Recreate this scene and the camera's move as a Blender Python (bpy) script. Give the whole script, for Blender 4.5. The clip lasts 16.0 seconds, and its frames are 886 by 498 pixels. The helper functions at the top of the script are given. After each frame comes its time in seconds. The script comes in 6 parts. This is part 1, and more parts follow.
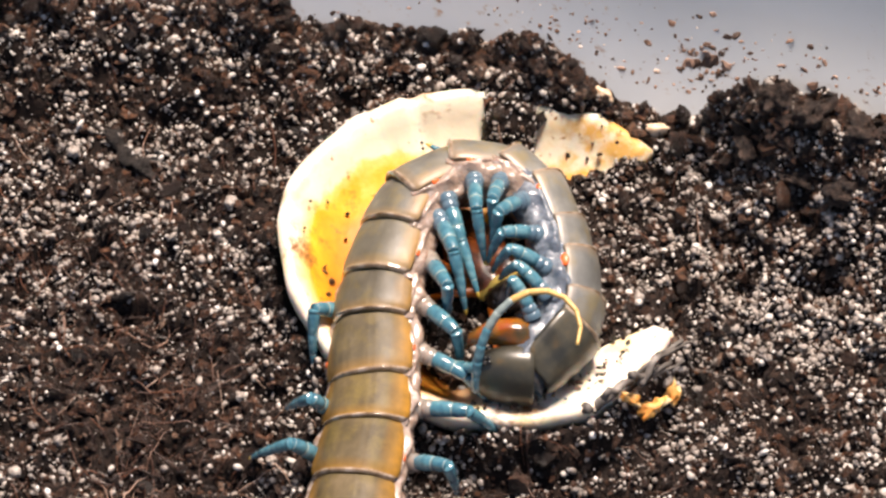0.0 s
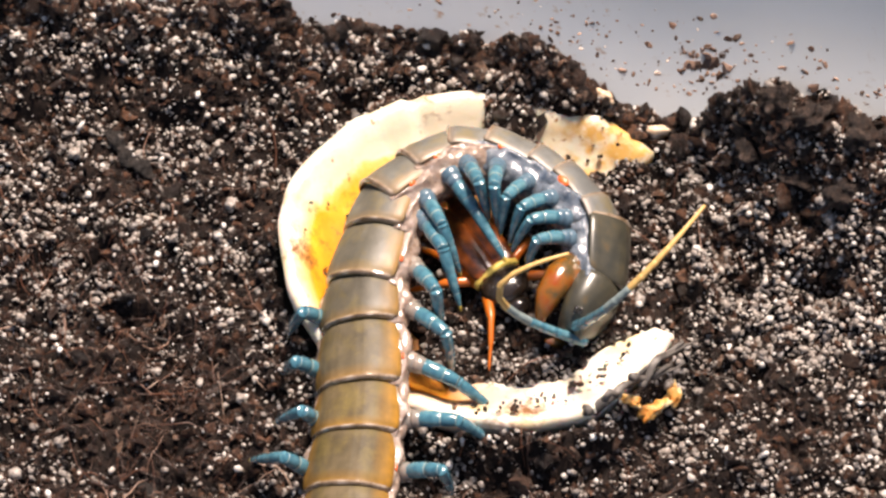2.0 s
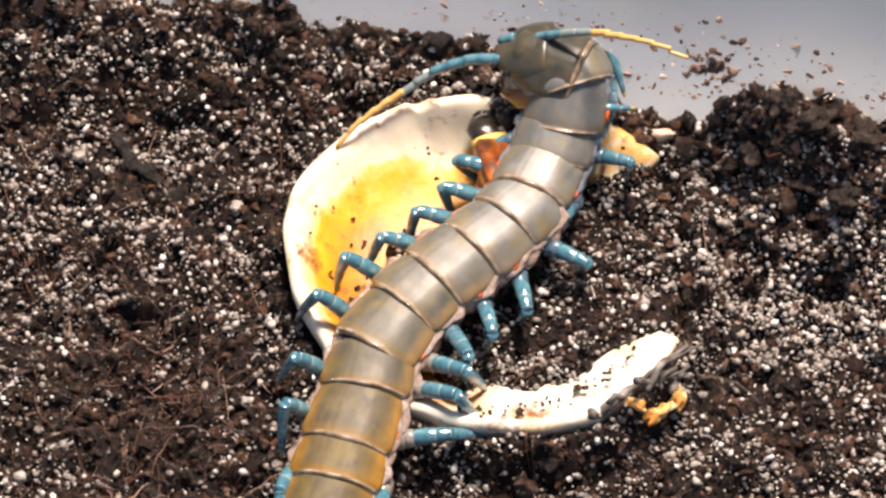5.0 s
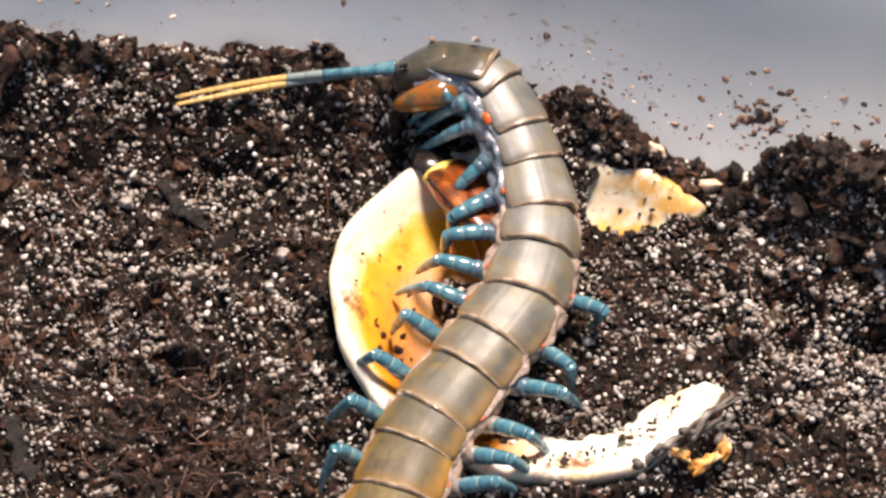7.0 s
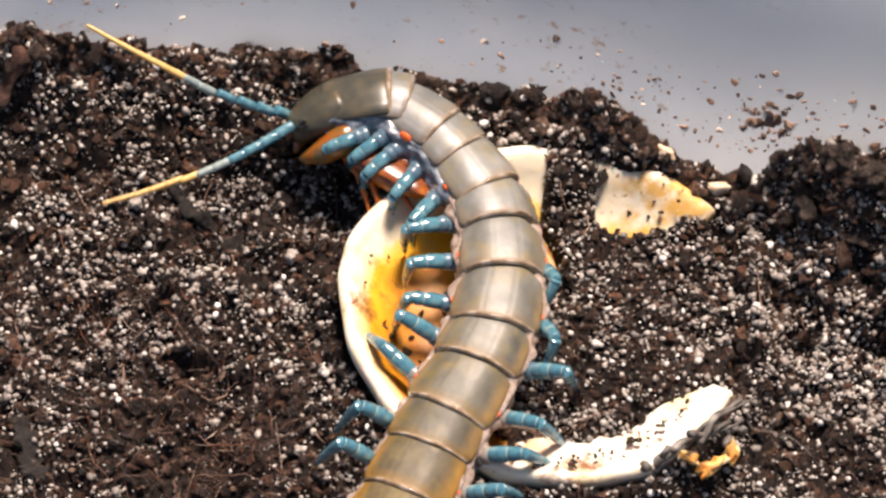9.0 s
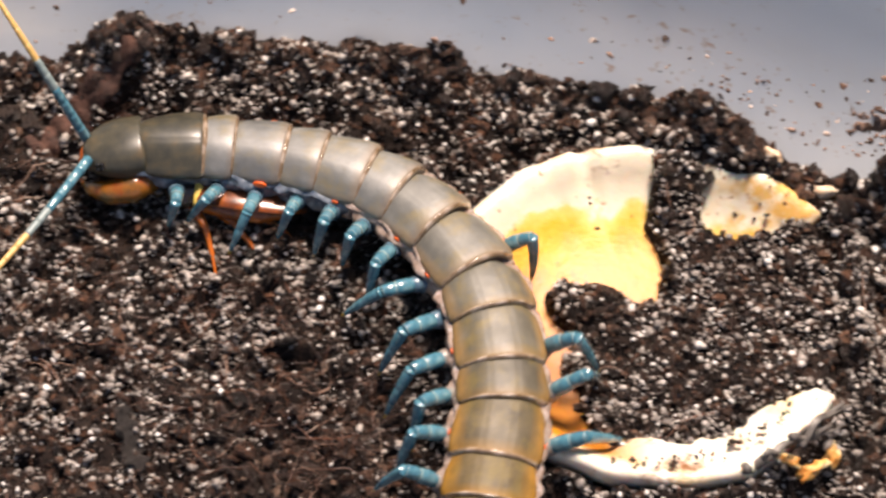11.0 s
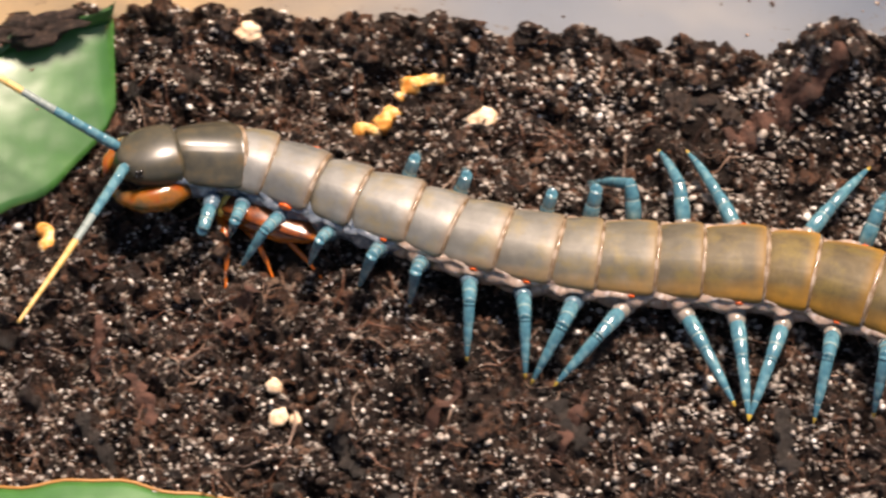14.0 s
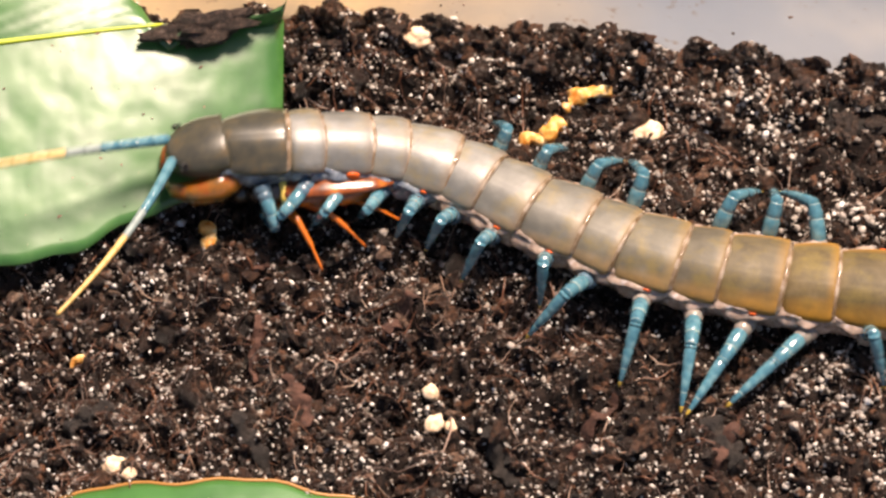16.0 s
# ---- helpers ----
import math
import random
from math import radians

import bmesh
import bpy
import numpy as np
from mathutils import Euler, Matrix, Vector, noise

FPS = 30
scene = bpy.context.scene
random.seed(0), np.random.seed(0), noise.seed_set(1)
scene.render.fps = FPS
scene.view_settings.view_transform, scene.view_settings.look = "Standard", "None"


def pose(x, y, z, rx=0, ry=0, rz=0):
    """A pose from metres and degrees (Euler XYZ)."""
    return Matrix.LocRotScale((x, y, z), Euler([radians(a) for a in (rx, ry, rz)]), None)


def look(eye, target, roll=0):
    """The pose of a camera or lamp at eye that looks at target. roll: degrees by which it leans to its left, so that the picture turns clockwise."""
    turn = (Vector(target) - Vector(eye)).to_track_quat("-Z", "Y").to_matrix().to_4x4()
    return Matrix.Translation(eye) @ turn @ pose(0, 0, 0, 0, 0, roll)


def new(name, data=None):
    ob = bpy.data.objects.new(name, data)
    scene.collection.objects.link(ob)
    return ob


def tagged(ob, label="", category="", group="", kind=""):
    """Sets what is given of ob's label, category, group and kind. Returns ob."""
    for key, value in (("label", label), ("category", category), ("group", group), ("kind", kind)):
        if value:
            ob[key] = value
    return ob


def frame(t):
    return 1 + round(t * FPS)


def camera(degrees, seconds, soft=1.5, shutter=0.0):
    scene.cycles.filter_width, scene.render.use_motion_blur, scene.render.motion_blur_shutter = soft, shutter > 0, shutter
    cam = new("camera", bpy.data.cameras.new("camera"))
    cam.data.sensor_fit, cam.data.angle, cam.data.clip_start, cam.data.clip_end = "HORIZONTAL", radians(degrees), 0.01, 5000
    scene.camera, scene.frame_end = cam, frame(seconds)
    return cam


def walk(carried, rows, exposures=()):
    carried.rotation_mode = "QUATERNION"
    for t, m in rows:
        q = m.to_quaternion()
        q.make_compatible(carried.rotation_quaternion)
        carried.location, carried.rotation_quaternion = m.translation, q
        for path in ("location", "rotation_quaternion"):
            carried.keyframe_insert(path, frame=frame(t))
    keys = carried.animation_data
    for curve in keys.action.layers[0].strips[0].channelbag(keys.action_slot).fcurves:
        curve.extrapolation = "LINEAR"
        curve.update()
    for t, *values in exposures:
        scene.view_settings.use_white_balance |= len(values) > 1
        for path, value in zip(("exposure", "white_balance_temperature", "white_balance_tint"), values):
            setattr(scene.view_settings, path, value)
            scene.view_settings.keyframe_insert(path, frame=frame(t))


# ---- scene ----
EYE = (0.0, -0.7217, 1.25)
cam = camera(6.219, 16.0, soft=2.6, shutter=0.5)


def turned(yaw, pitch, roll):
    """Camera pose on the tripod head: degrees to the left, up, and of lean."""
    yaw, pitch = radians(yaw), radians(pitch)
    ahead = Vector((-math.sin(yaw) * math.cos(pitch), math.cos(yaw) * math.cos(pitch), math.sin(pitch)))
    return look(EYE, Vector(EYE) + ahead, roll)


PAN = [(0, 0.000, -60.000, 0.254), (0.5, 0.011, -59.993, 0.262), (1, 0.011, -59.993, 0.262), (1.5, 0.013, -59.987, 0.257),
       (2, 0.009, -59.987, 0.271), (2.5, -0.005, -59.987, 0.275), (3, -0.014, -59.987, 0.272)]
PAN += [(5.5, 0.171, -59.940, 0.221), (6, 0.504, -59.759, 0.149), (6.5, 0.702, -59.646, 0.154), (7, 0.728, -59.623, 0.141),
        (7.5, 0.744, -59.623, 0.129), (8, 0.781, -59.608, 0.169)]
PAN += [(10.5, 1.348, -59.625, 0.142), (11, 2.309, -59.632, 0.093), (11.5, 3.926, -59.605, 0.000), (12, 5.441, -59.602, 0.001),
        (12.5, 7.187, -59.635, -0.103), (13, 8.887, -59.642, -0.153), (13.5, 10.407, -59.669, -0.252), (14, 11.773, -59.623, -0.227),
        (14.5, 12.928, -59.595, -0.240), (15, 13.970, -59.570, -0.158), (15.5, 14.017, -59.560, -0.094), (16, 14.018, -59.554, -0.093)]
walk(cam, [(t, turned(a, b, c)) for t, a, b, c in PAN], exposures=[(0, 0.63, 6820, 14), (10.5, 0.54, 6870, 15), (12, 0.47, 6950, 16), (13.5, 0.57, 7300, 16), (14.5, 0.65, 7400, 16.5), (16, 0.74, 7450, 17)])

# ---- light ----
world = bpy.data.worlds.new("sky")
scene.world = world
world.use_nodes = True
sky = world.node_tree.nodes.new("ShaderNodeTexSky")
sky.sky_type, sky.sun_disc = "NISHITA", False
sky.sun_elevation, sky.sun_rotation = radians(64.5), radians(18.4)
back = world.node_tree.nodes["Background"]
world.node_tree.links.new(sky.outputs[0], back.inputs[0])
back.inputs[1].default_value = 0.08
sun = new("sun", bpy.data.lights.new("sun", "SUN"))
sun.data.energy, sun.data.angle, sun.data.color = 6.2, radians(17), (1.0, 0.875, 0.775)
sun.matrix_world = look((0.14, 0.42, 0.93), (0, 0, 0))

MM = 0.001


# ---- materials ----
def material(name, base, rough=0.6, metal=0.0, coat=0.0, trans=0.0, sss=0.0):
    m = bpy.data.materials.new(name)
    m.use_nodes = True
    b = m.node_tree.nodes["Principled BSDF"]
    b.inputs["Base Color"].default_value = (*base, 1)
    b.inputs["Roughness"].default_value = rough
    b.inputs["Metallic"].default_value = metal
    b.inputs["Coat Weight"].default_value = coat
    b.inputs["Coat Roughness"].default_value = 0.15
    b.inputs["Transmission Weight"].default_value = trans
    if sss:
        b.inputs["Subsurface Weight"].default_value = sss
        b.inputs["Subsurface Scale"].default_value = 0.002
        b.inputs["Subsurface Radius"].default_value = (1.0, 0.6, 0.4)
    return m


def node(m, kind, **values):
    n = m.node_tree.nodes.new("ShaderNode" + kind)
    for key, value in values.items():
        n.inputs[key].default_value = value
    return n


def link(m, a, b):
    m.node_tree.links.new(a, b)


def coords(m, kind="Object"):
    return node(m, "TexCoord").outputs[kind]


def noise_of(m, scale, detail=4.0, rough=0.55, source=None):
    n = node(m, "TexNoise", Scale=scale, Detail=detail, Roughness=rough)
    link(m, source or coords(m), n.inputs["Vector"])
    return n.outputs["Fac"]


def ramp(m, source, stops):
    n = node(m, "ValToRGB")
    link(m, source, n.inputs[0])
    e = n.color_ramp.elements
    while len(e) < len(stops):
        e.new(0.5)
    for el, (p, c) in zip(e, stops):
        el.position, el.color = p, (*c, 1)
    return n.outputs[0]


def mixed(m, fac, a, b, how="MIX"):
    n = node(m, "Mix")
    n.data_type, n.blend_type = "RGBA", how
    for socket, value in ((n.inputs[0], fac), (n.inputs[6], a), (n.inputs[7], b)):
        if isinstance(value, (int, float)):
            socket.default_value = value
        elif isinstance(value, tuple):
            socket.default_value = (*value, 1)
        else:
            link(m, value, socket)
    return n.outputs[2]


def paint(m, colour):
    link(m, colour, m.node_tree.nodes["Principled BSDF"].inputs["Base Color"])


def bump(m, height, strength=0.3, distance=0.0004):
    n = node(m, "Bump", Strength=strength, Distance=distance)
    link(m, height, n.inputs["Height"])
    link(m, n.outputs[0], m.node_tree.nodes["Principled BSDF"].inputs["Normal"])


def rough_by(m, source, low, high):
    n = node(m, "MapRange")
    link(m, source, n.inputs[0])
    n.inputs[3].default_value, n.inputs[4].default_value = low, high
    link(m, n.outputs[0], m.node_tree.nodes["Principled BSDF"].inputs["Roughness"])


def axis(m, which, scale=1.0, absolute=False):
    s = node(m, "SeparateXYZ")
    link(m, coords(m), s.inputs[0])
    n = node(m, "Math")
    n.operation = "MULTIPLY"
    link(m, s.outputs[which], n.inputs[0])
    n.inputs[1].default_value = scale
    if not absolute:
        return n.outputs[0]
    a = node(m, "Math")
    a.operation = "ABSOLUTE"
    link(m, n.outputs[0], a.inputs[0])
    return a.outputs[0]


def island(m):
    return node(m, "NewGeometry").outputs["Random Per Island"]


soil_mat = material("dark potting soil", (0.03, 0.022, 0.017), 0.9)
paint(soil_mat, ramp(soil_mat, noise_of(soil_mat, 420, 6, 0.7), [(0.3, (0.005, 0.0035, 0.003)), (0.52, (0.014, 0.009, 0.007)), (0.75, (0.05, 0.03, 0.021))]))
bump(soil_mat, noise_of(soil_mat, 1500, 5, 0.7), 0.8, 0.0006)

crumb_mat = material("soil crumb", (0.03, 0.022, 0.017), 0.3)
paint(crumb_mat, mixed(crumb_mat, ramp(crumb_mat, noise_of(crumb_mat, 1300, 5, 0.7), [(0.38, (0, 0, 0)), (0.62, (1, 1, 1))]), ramp(crumb_mat, island(crumb_mat), [(0.0, (0.009, 0.0055, 0.0038)), (0.40, (0.034, 0.018, 0.011)), (0.72, (0.088, 0.038, 0.018)), (0.92, (0.17, 0.078, 0.042)), (1.0, (0.26, 0.17, 0.12))]), (0.016, 0.010, 0.008)))
bump(crumb_mat, noise_of(crumb_mat, 1600, 5, 0.75), 1.0, 0.0008)

lump_mat = material("dark peat lump", (0.02, 0.014, 0.011), 0.34)
paint(lump_mat, mixed(lump_mat, ramp(lump_mat, noise_of(lump_mat, 1100, 6, 0.75), [(0.4, (0, 0, 0)), (0.6, (1, 1, 1))]), ramp(lump_mat, island(lump_mat), [(0.0, (0.009, 0.006, 0.0045)), (0.5, (0.030, 0.018, 0.012)), (0.82, (0.075, 0.037, 0.021)), (1.0, (0.14, 0.07, 0.042))]), (0.008, 0.006, 0.005)))
bump(lump_mat, noise_of(lump_mat, 1300, 6, 0.75), 1.0, 0.0012)

grit_mat = material("pale perlite grit", (0.6, 0.57, 0.52), 0.42)
paint(grit_mat, mixed(grit_mat, 0.25, ramp(grit_mat, island(grit_mat), [(0.0, (0.05, 0.036, 0.027)), (0.40, (0.14, 0.108, 0.084)), (0.70, (0.29, 0.245, 0.205)), (0.88, (0.55, 0.505, 0.45)), (1.0, (0.82, 0.80, 0.76))]),
                      ramp(grit_mat, noise_of(grit_mat, 1800, 4), [(0.35, (0.12, 0.09, 0.07)), (0.6, (0.75, 0.72, 0.68))])))
bump(grit_mat, noise_of(grit_mat, 3000, 3), 0.5, 0.0003)

bright_mat = material("tiny white perlite grain", (0.6, 0.57, 0.52), 0.3)
paint(bright_mat, ramp(bright_mat, island(bright_mat), [(0.0, (0.10, 0.075, 0.06)), (0.4, (0.26, 0.21, 0.17)), (0.7, (0.58, 0.53, 0.47)), (1.0, (0.85, 0.83, 0.79))]))

fibre_mat = material("brown root fibre", (0.11, 0.06, 0.035), 0.4)
paint(fibre_mat, ramp(fibre_mat, island(fibre_mat), [(0.0, (0.018, 0.008, 0.005)), (0.5, (0.066, 0.024, 0.011)), (0.82, (0.17, 0.066, 0.032)), (1.0, (0.40, 0.28, 0.21))]))

for _m, _gloss in ((soil_mat, 0.2), (crumb_mat, 0.5), (lump_mat, 0.6), (fibre_mat, 0.6)):
    _m.node_tree.nodes["Principled BSDF"].inputs["Specular IOR Level"].default_value = _gloss

splash_mat = material("dried soil splash", (0.2, 0.12, 0.08), 0.8)
paint(splash_mat, ramp(splash_mat, island(splash_mat), [(0.0, (0.04, 0.025, 0.018)), (0.5, (0.16, 0.09, 0.06)), (0.9, (0.34, 0.22, 0.16)), (1.0, (0.6, 0.5, 0.42))]))

plastic_mat = material("clouded plastic, brightness tinted in", (0.7, 0.7, 0.7), 0.38)
# Cream low on the left: the table seen through, put into the colour.
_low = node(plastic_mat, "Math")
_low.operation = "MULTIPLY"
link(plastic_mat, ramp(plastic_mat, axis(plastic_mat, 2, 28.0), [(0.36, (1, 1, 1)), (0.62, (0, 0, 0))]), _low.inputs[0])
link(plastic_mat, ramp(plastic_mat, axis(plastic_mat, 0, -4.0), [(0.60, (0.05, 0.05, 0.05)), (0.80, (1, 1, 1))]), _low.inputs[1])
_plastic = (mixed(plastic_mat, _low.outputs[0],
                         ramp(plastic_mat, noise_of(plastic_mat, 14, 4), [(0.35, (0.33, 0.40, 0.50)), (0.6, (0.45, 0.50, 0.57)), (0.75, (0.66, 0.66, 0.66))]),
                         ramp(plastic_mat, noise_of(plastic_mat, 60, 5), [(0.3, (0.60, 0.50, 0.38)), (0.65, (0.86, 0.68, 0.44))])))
# Lighter towards the right: the wall's brightness there, put into the colour.
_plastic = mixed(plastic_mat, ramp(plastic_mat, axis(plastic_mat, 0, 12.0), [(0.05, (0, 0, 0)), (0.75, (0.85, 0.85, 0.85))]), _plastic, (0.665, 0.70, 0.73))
_dust = node(plastic_mat, "Math")
_dust.operation = "MULTIPLY"
link(plastic_mat, ramp(plastic_mat, noise_of(plastic_mat, 330, 4, 0.7), [(0.60, (0, 0, 0)), (0.70, (1, 1, 1))]), _dust.inputs[0])
link(plastic_mat, ramp(plastic_mat, noise_of(plastic_mat, 22, 2), [(0.40, (0, 0, 0)), (0.60, (0.9, 0.9, 0.9))]), _dust.inputs[1])
_plastic = mixed(plastic_mat, _dust.outputs[0], _plastic, (0.30, 0.19, 0.125))
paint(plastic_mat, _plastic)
rough_by(plastic_mat, noise_of(plastic_mat, 220, 4), 0.28, 0.55)
bump(plastic_mat, noise_of(plastic_mat, 90, 3), 0.08, 0.0006)
_pb = plastic_mat.node_tree.nodes["Principled BSDF"]
_pt = node(plastic_mat, "BsdfTranslucent")
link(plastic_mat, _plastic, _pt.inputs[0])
_pm = node(plastic_mat, "MixShader")
_pm.inputs[0].default_value = 0.5
link(plastic_mat, _pb.outputs[0], _pm.inputs[1])
link(plastic_mat, _pt.outputs[0], _pm.inputs[2])
link(plastic_mat, _pm.outputs[0], plastic_mat.node_tree.nodes["Material Output"].inputs[0])

table_mat = material("pale table", (0.55, 0.47, 0.36), 0.5)
paint(table_mat, ramp(table_mat, noise_of(table_mat, 9, 5), [(0.3, (0.42, 0.34, 0.24)), (0.7, (0.60, 0.51, 0.38))]))


# ---- mesh helpers ----
def mesh_of(name, bm, mats, smooth=True):
    bmesh.ops.recalc_face_normals(bm, faces=bm.faces)
    me = bpy.data.meshes.new(name)
    bm.to_mesh(me)
    bm.free()
    for m in mats if isinstance(mats, (list, tuple)) else [mats]:
        me.materials.append(m)
    if smooth:
        me.polygons.foreach_set("use_smooth", [True] * len(me.polygons))
    return me


def part(name, bm, mats, parent=None, label="", smooth=True):
    ob = new(name, mesh_of(name, bm, mats, smooth))
    ob.parent = parent
    return tagged(ob, label)


def loft(bm, rings, caps=True, slot=None):
    """Joins closed rings of points, one after another, into a tube."""
    rows = [[bm.verts.new(p) for p in ring] for ring in rings]
    n = len(rows[0])
    for j, (a, b) in enumerate(zip(rows, rows[1:])):
        for i in range(n):
            f = bm.faces.new((a[i], a[(i + 1) % n], b[(i + 1) % n], b[i]))
            if slot:
                f.material_index = slot(j)
    if caps:
        bm.faces.new(rows[0][::-1])
        bm.faces.new(rows[-1])
    return rows


def tube(bm, points, radii, n=8, slot=None, flat=1.0):
    """A round limb along points."""
    pts = [Vector(p) for p in points]
    rings, side = [], Vector((0.13, 0.31, 0.94)).normalized()
    for i, p in enumerate(pts):
        d = (pts[min(i + 1, len(pts) - 1)] - pts[max(i - 1, 0)]).normalized()
        u = d.cross(side)
        u = (u if u.length > 0.05 else d.cross(Vector((1, 0, 0)))).normalized()
        v = d.cross(u).normalized()
        rings.append([p + radii[i] * (u * math.cos(a) + v * flat * math.sin(a)) for a in np.linspace(0, 2 * math.pi, n, endpoint=False)])
    return loft(bm, rings, slot=slot)


def lattice(ix, iy, seed):
    h = np.sin(ix * 127.1 + iy * 311.7 + seed * 74.7) * 43758.5453
    return h - np.floor(h)


def field(x, y, scale, seed=0):
    """Smooth noise in -1..1 over arrays of places."""
    x, y = np.asarray(x) * scale, np.asarray(y) * scale
    ix, iy = np.floor(x), np.floor(y)
    fx, fy = x - ix, y - iy
    fx, fy = fx * fx * (3 - 2 * fx), fy * fy * (3 - 2 * fy)
    a = lattice(ix, iy, seed) * (1 - fx) + lattice(ix + 1, iy, seed) * fx
    b = lattice(ix, iy + 1, seed) * (1 - fx) + lattice(ix + 1, iy + 1, seed) * fx
    return (a * (1 - fy) + b * fy) * 2 - 1


# ---- the tub and its soil ----
DISH = (0.0066, -0.0035)
DISH_R = 0.0352
DISH_TURN = [0, 24, 35, 44, 53, 62, 70, 79, 86, 108, 132, 149, 163, 177, 194, 213, 233, 255, 274, 289, 300, 312, 321, 332, 360]
DISH_OUT = [1.06, 1.06, 1.06, 1.0, 0.95, 0.89, 0.86, 0.86, 0.90, 0.91, 0.97, 1.0, 1.03, 1.01, 1.0, 0.97, 1.0, 1.0, 1.03, 1.08, 1.12, 1.09, 1.07, 1.09, 1.06]


def dish_edge(dx, dy):
    """The uneven outline of the dish, as a share of its radius."""
    return np.interp(np.degrees(np.arctan2(dy, dx)) % 360, DISH_TURN, DISH_OUT)


def wall_y(x):
    """The back wall of the tub, slightly bowed."""
    x = np.asarray(x, float)
    y = 0.0445 - 0.85 * (np.maximum(x, -0.235) + 0.07) ** 2 + 0.1 * np.minimum(x + 0.235, 0)
    return y - 1.5 * np.maximum(np.minimum(x, 0.035) + 0.05, 0) ** 2


# crest of the soil banked up against the back wall: places along it and heights, millimetres
CREST_X = np.array([-290, -206, -188, -178, -172, -160, -150, -128, -119, -116, -110, -104, -95, -91, -85, -79, -66, -59, -48, -43, -36, -30, -26, -12, 0, 8, 14, 22, 27, 31, 39, 47, 53, 59, 66, 75, 100]) * 0.001
CREST_Z = np.array([6, 8, 8.5, 8, 5.5, 6.5, 2.5, 1.5, 3, 7, 6, 3.5, 8, 17, 19, 14.5, 13, 11, 12, 14, 12, 14, 9, 8.5, 10, 13, 16, 17.5, 11.5, 5, 5.5, 11.5, 22, 25, 24, 20, 18]) * 0.001


def hill(x, y, cx, cy, r, h):
    return h * np.exp(-((x - cx) ** 2 + (y - cy) ** 2) / r**2)


def dish_heap(x, y):
    """How fully soil covers the dish: bare along its far and outer side, heaped in the middle and towards the broken side."""
    dx, dy = (x - DISH[0]) / DISH_R, (y - DISH[1]) / DISH_R
    r = np.hypot(dx, dy)
    limit = 0.02 - 0.32 * np.clip((0.1 - dy) / 0.4, 0, 1)
    q = np.maximum(dx - limit, np.minimum(0.52 - r, 0.14 - dy)) + 0.12 * field(x, y, 130, 9)
    q = q - 1.6 * np.exp(-((dx - 0.55) / 0.22) ** 2 - ((dy - 0.64) / 0.16) ** 2)
    q = q + 1.5 * np.exp(-(((dx - 0.15) / 0.09) ** 2) - ((dy - 0.72) / 0.18) ** 2)
    return np.clip(q / 0.16 + 0.5, 0, 1)


def soil_height(x, y):
    x, y = np.asarray(x, float), np.asarray(y, float)
    h = 0.0016 * field(x, y, 45, 1) + 0.0014 * field(x, y, 120, 2) + 0.0020 * field(x, y, 270, 3) + 0.0016 * field(x, y, 520, 4)
    h += np.clip((-0.115 - x) / 0.05, 0, 1) * (0.0020 * field(x, y, 95, 21) + 0.0055 * field(x, y, 210, 22) * field(x + 0.3, y, 150, 23) + 0.0012 * field(x, y, 640, 24))
    near = np.clip(1 - (wall_y(x) - y) / (0.020 + 0.018 * np.clip((x - 0.042) / 0.02, 0, 1)), 0, 1)
    h += near**1.4 * (np.interp(x, CREST_X, CREST_Z) * 0.92 + 0.0022 * field(x, y, 190, 6) + 0.0016 * field(x, y, 420, 13) - 0.001)
    h += hill(x, y, 0.062, 0.0075, 0.0085, 0.002) + hill(x, y, 0.077, 0.0040, 0.0090, 0.003) + hill(x, y, 0.090, -0.010, 0.020, 0.005)
    h += hill(x, y, 0.0590, 0.0160, 0.0045, 0.003) + hill(x, y, 0.0680, 0.0130, 0.0060, 0.003)
    h -= hill(x, y, 0.067, -0.007, 0.006, 0.007) + hill(x, y, 0.0635, 0.0040, 0.0045, 0.008)
    # inside the dish the soil lies low on one side and is heaped on the other
    dx, dy = (x - DISH[0]) / DISH_R, (y - DISH[1]) / DISH_R
    r = np.hypot(dx, dy) / dish_edge(dx, dy)
    inside = np.clip((0.95 - r) / 0.05, 0, 1)
    heap = dish_heap(x, y)
    strip = inside * np.clip((r - 0.72) / 0.08, 0, 1) * np.clip((-0.2 - dy) / 0.2, 0, 1) * np.clip((dx - 0.0) / 0.2, 0, 1)
    h = h * (1 - inside) + inside * (h * 0.7 - 0.006 + heap * 0.0095 ) * (1 - strip) + strip * inside * (0.15 * h + 0.0046)
    h += 0.0060 * np.exp(-((dx - 0.15) / 0.09) ** 2 - ((dy - 0.74) / 0.15) ** 2)
    h += 0.0042 * np.exp(-(((r - 0.69 - 0.07 * np.clip((dx - 0.55) / 0.35, 0, 1)) / 0.09) ** 2)) * np.clip((-0.1 - dy) / 0.2, 0, 1) * np.clip((dx - 0.0) / 0.2, 0, 1)
    h += 0.0034 * np.exp(-((r - 1.04) / 0.07) ** 2)
    h += 0.0032 * np.exp(-((r - 1.07) / 0.075) ** 2) * np.clip((-dy - 0.45) / 0.3, 0, 1)
    h += 0.006 * np.exp(-((r - 1.0) / 0.13) ** 2) * np.clip((dx - 0.86) / 0.2, 0, 1) * np.clip((0.45 - dy) / 0.2, 0, 1)
    return h


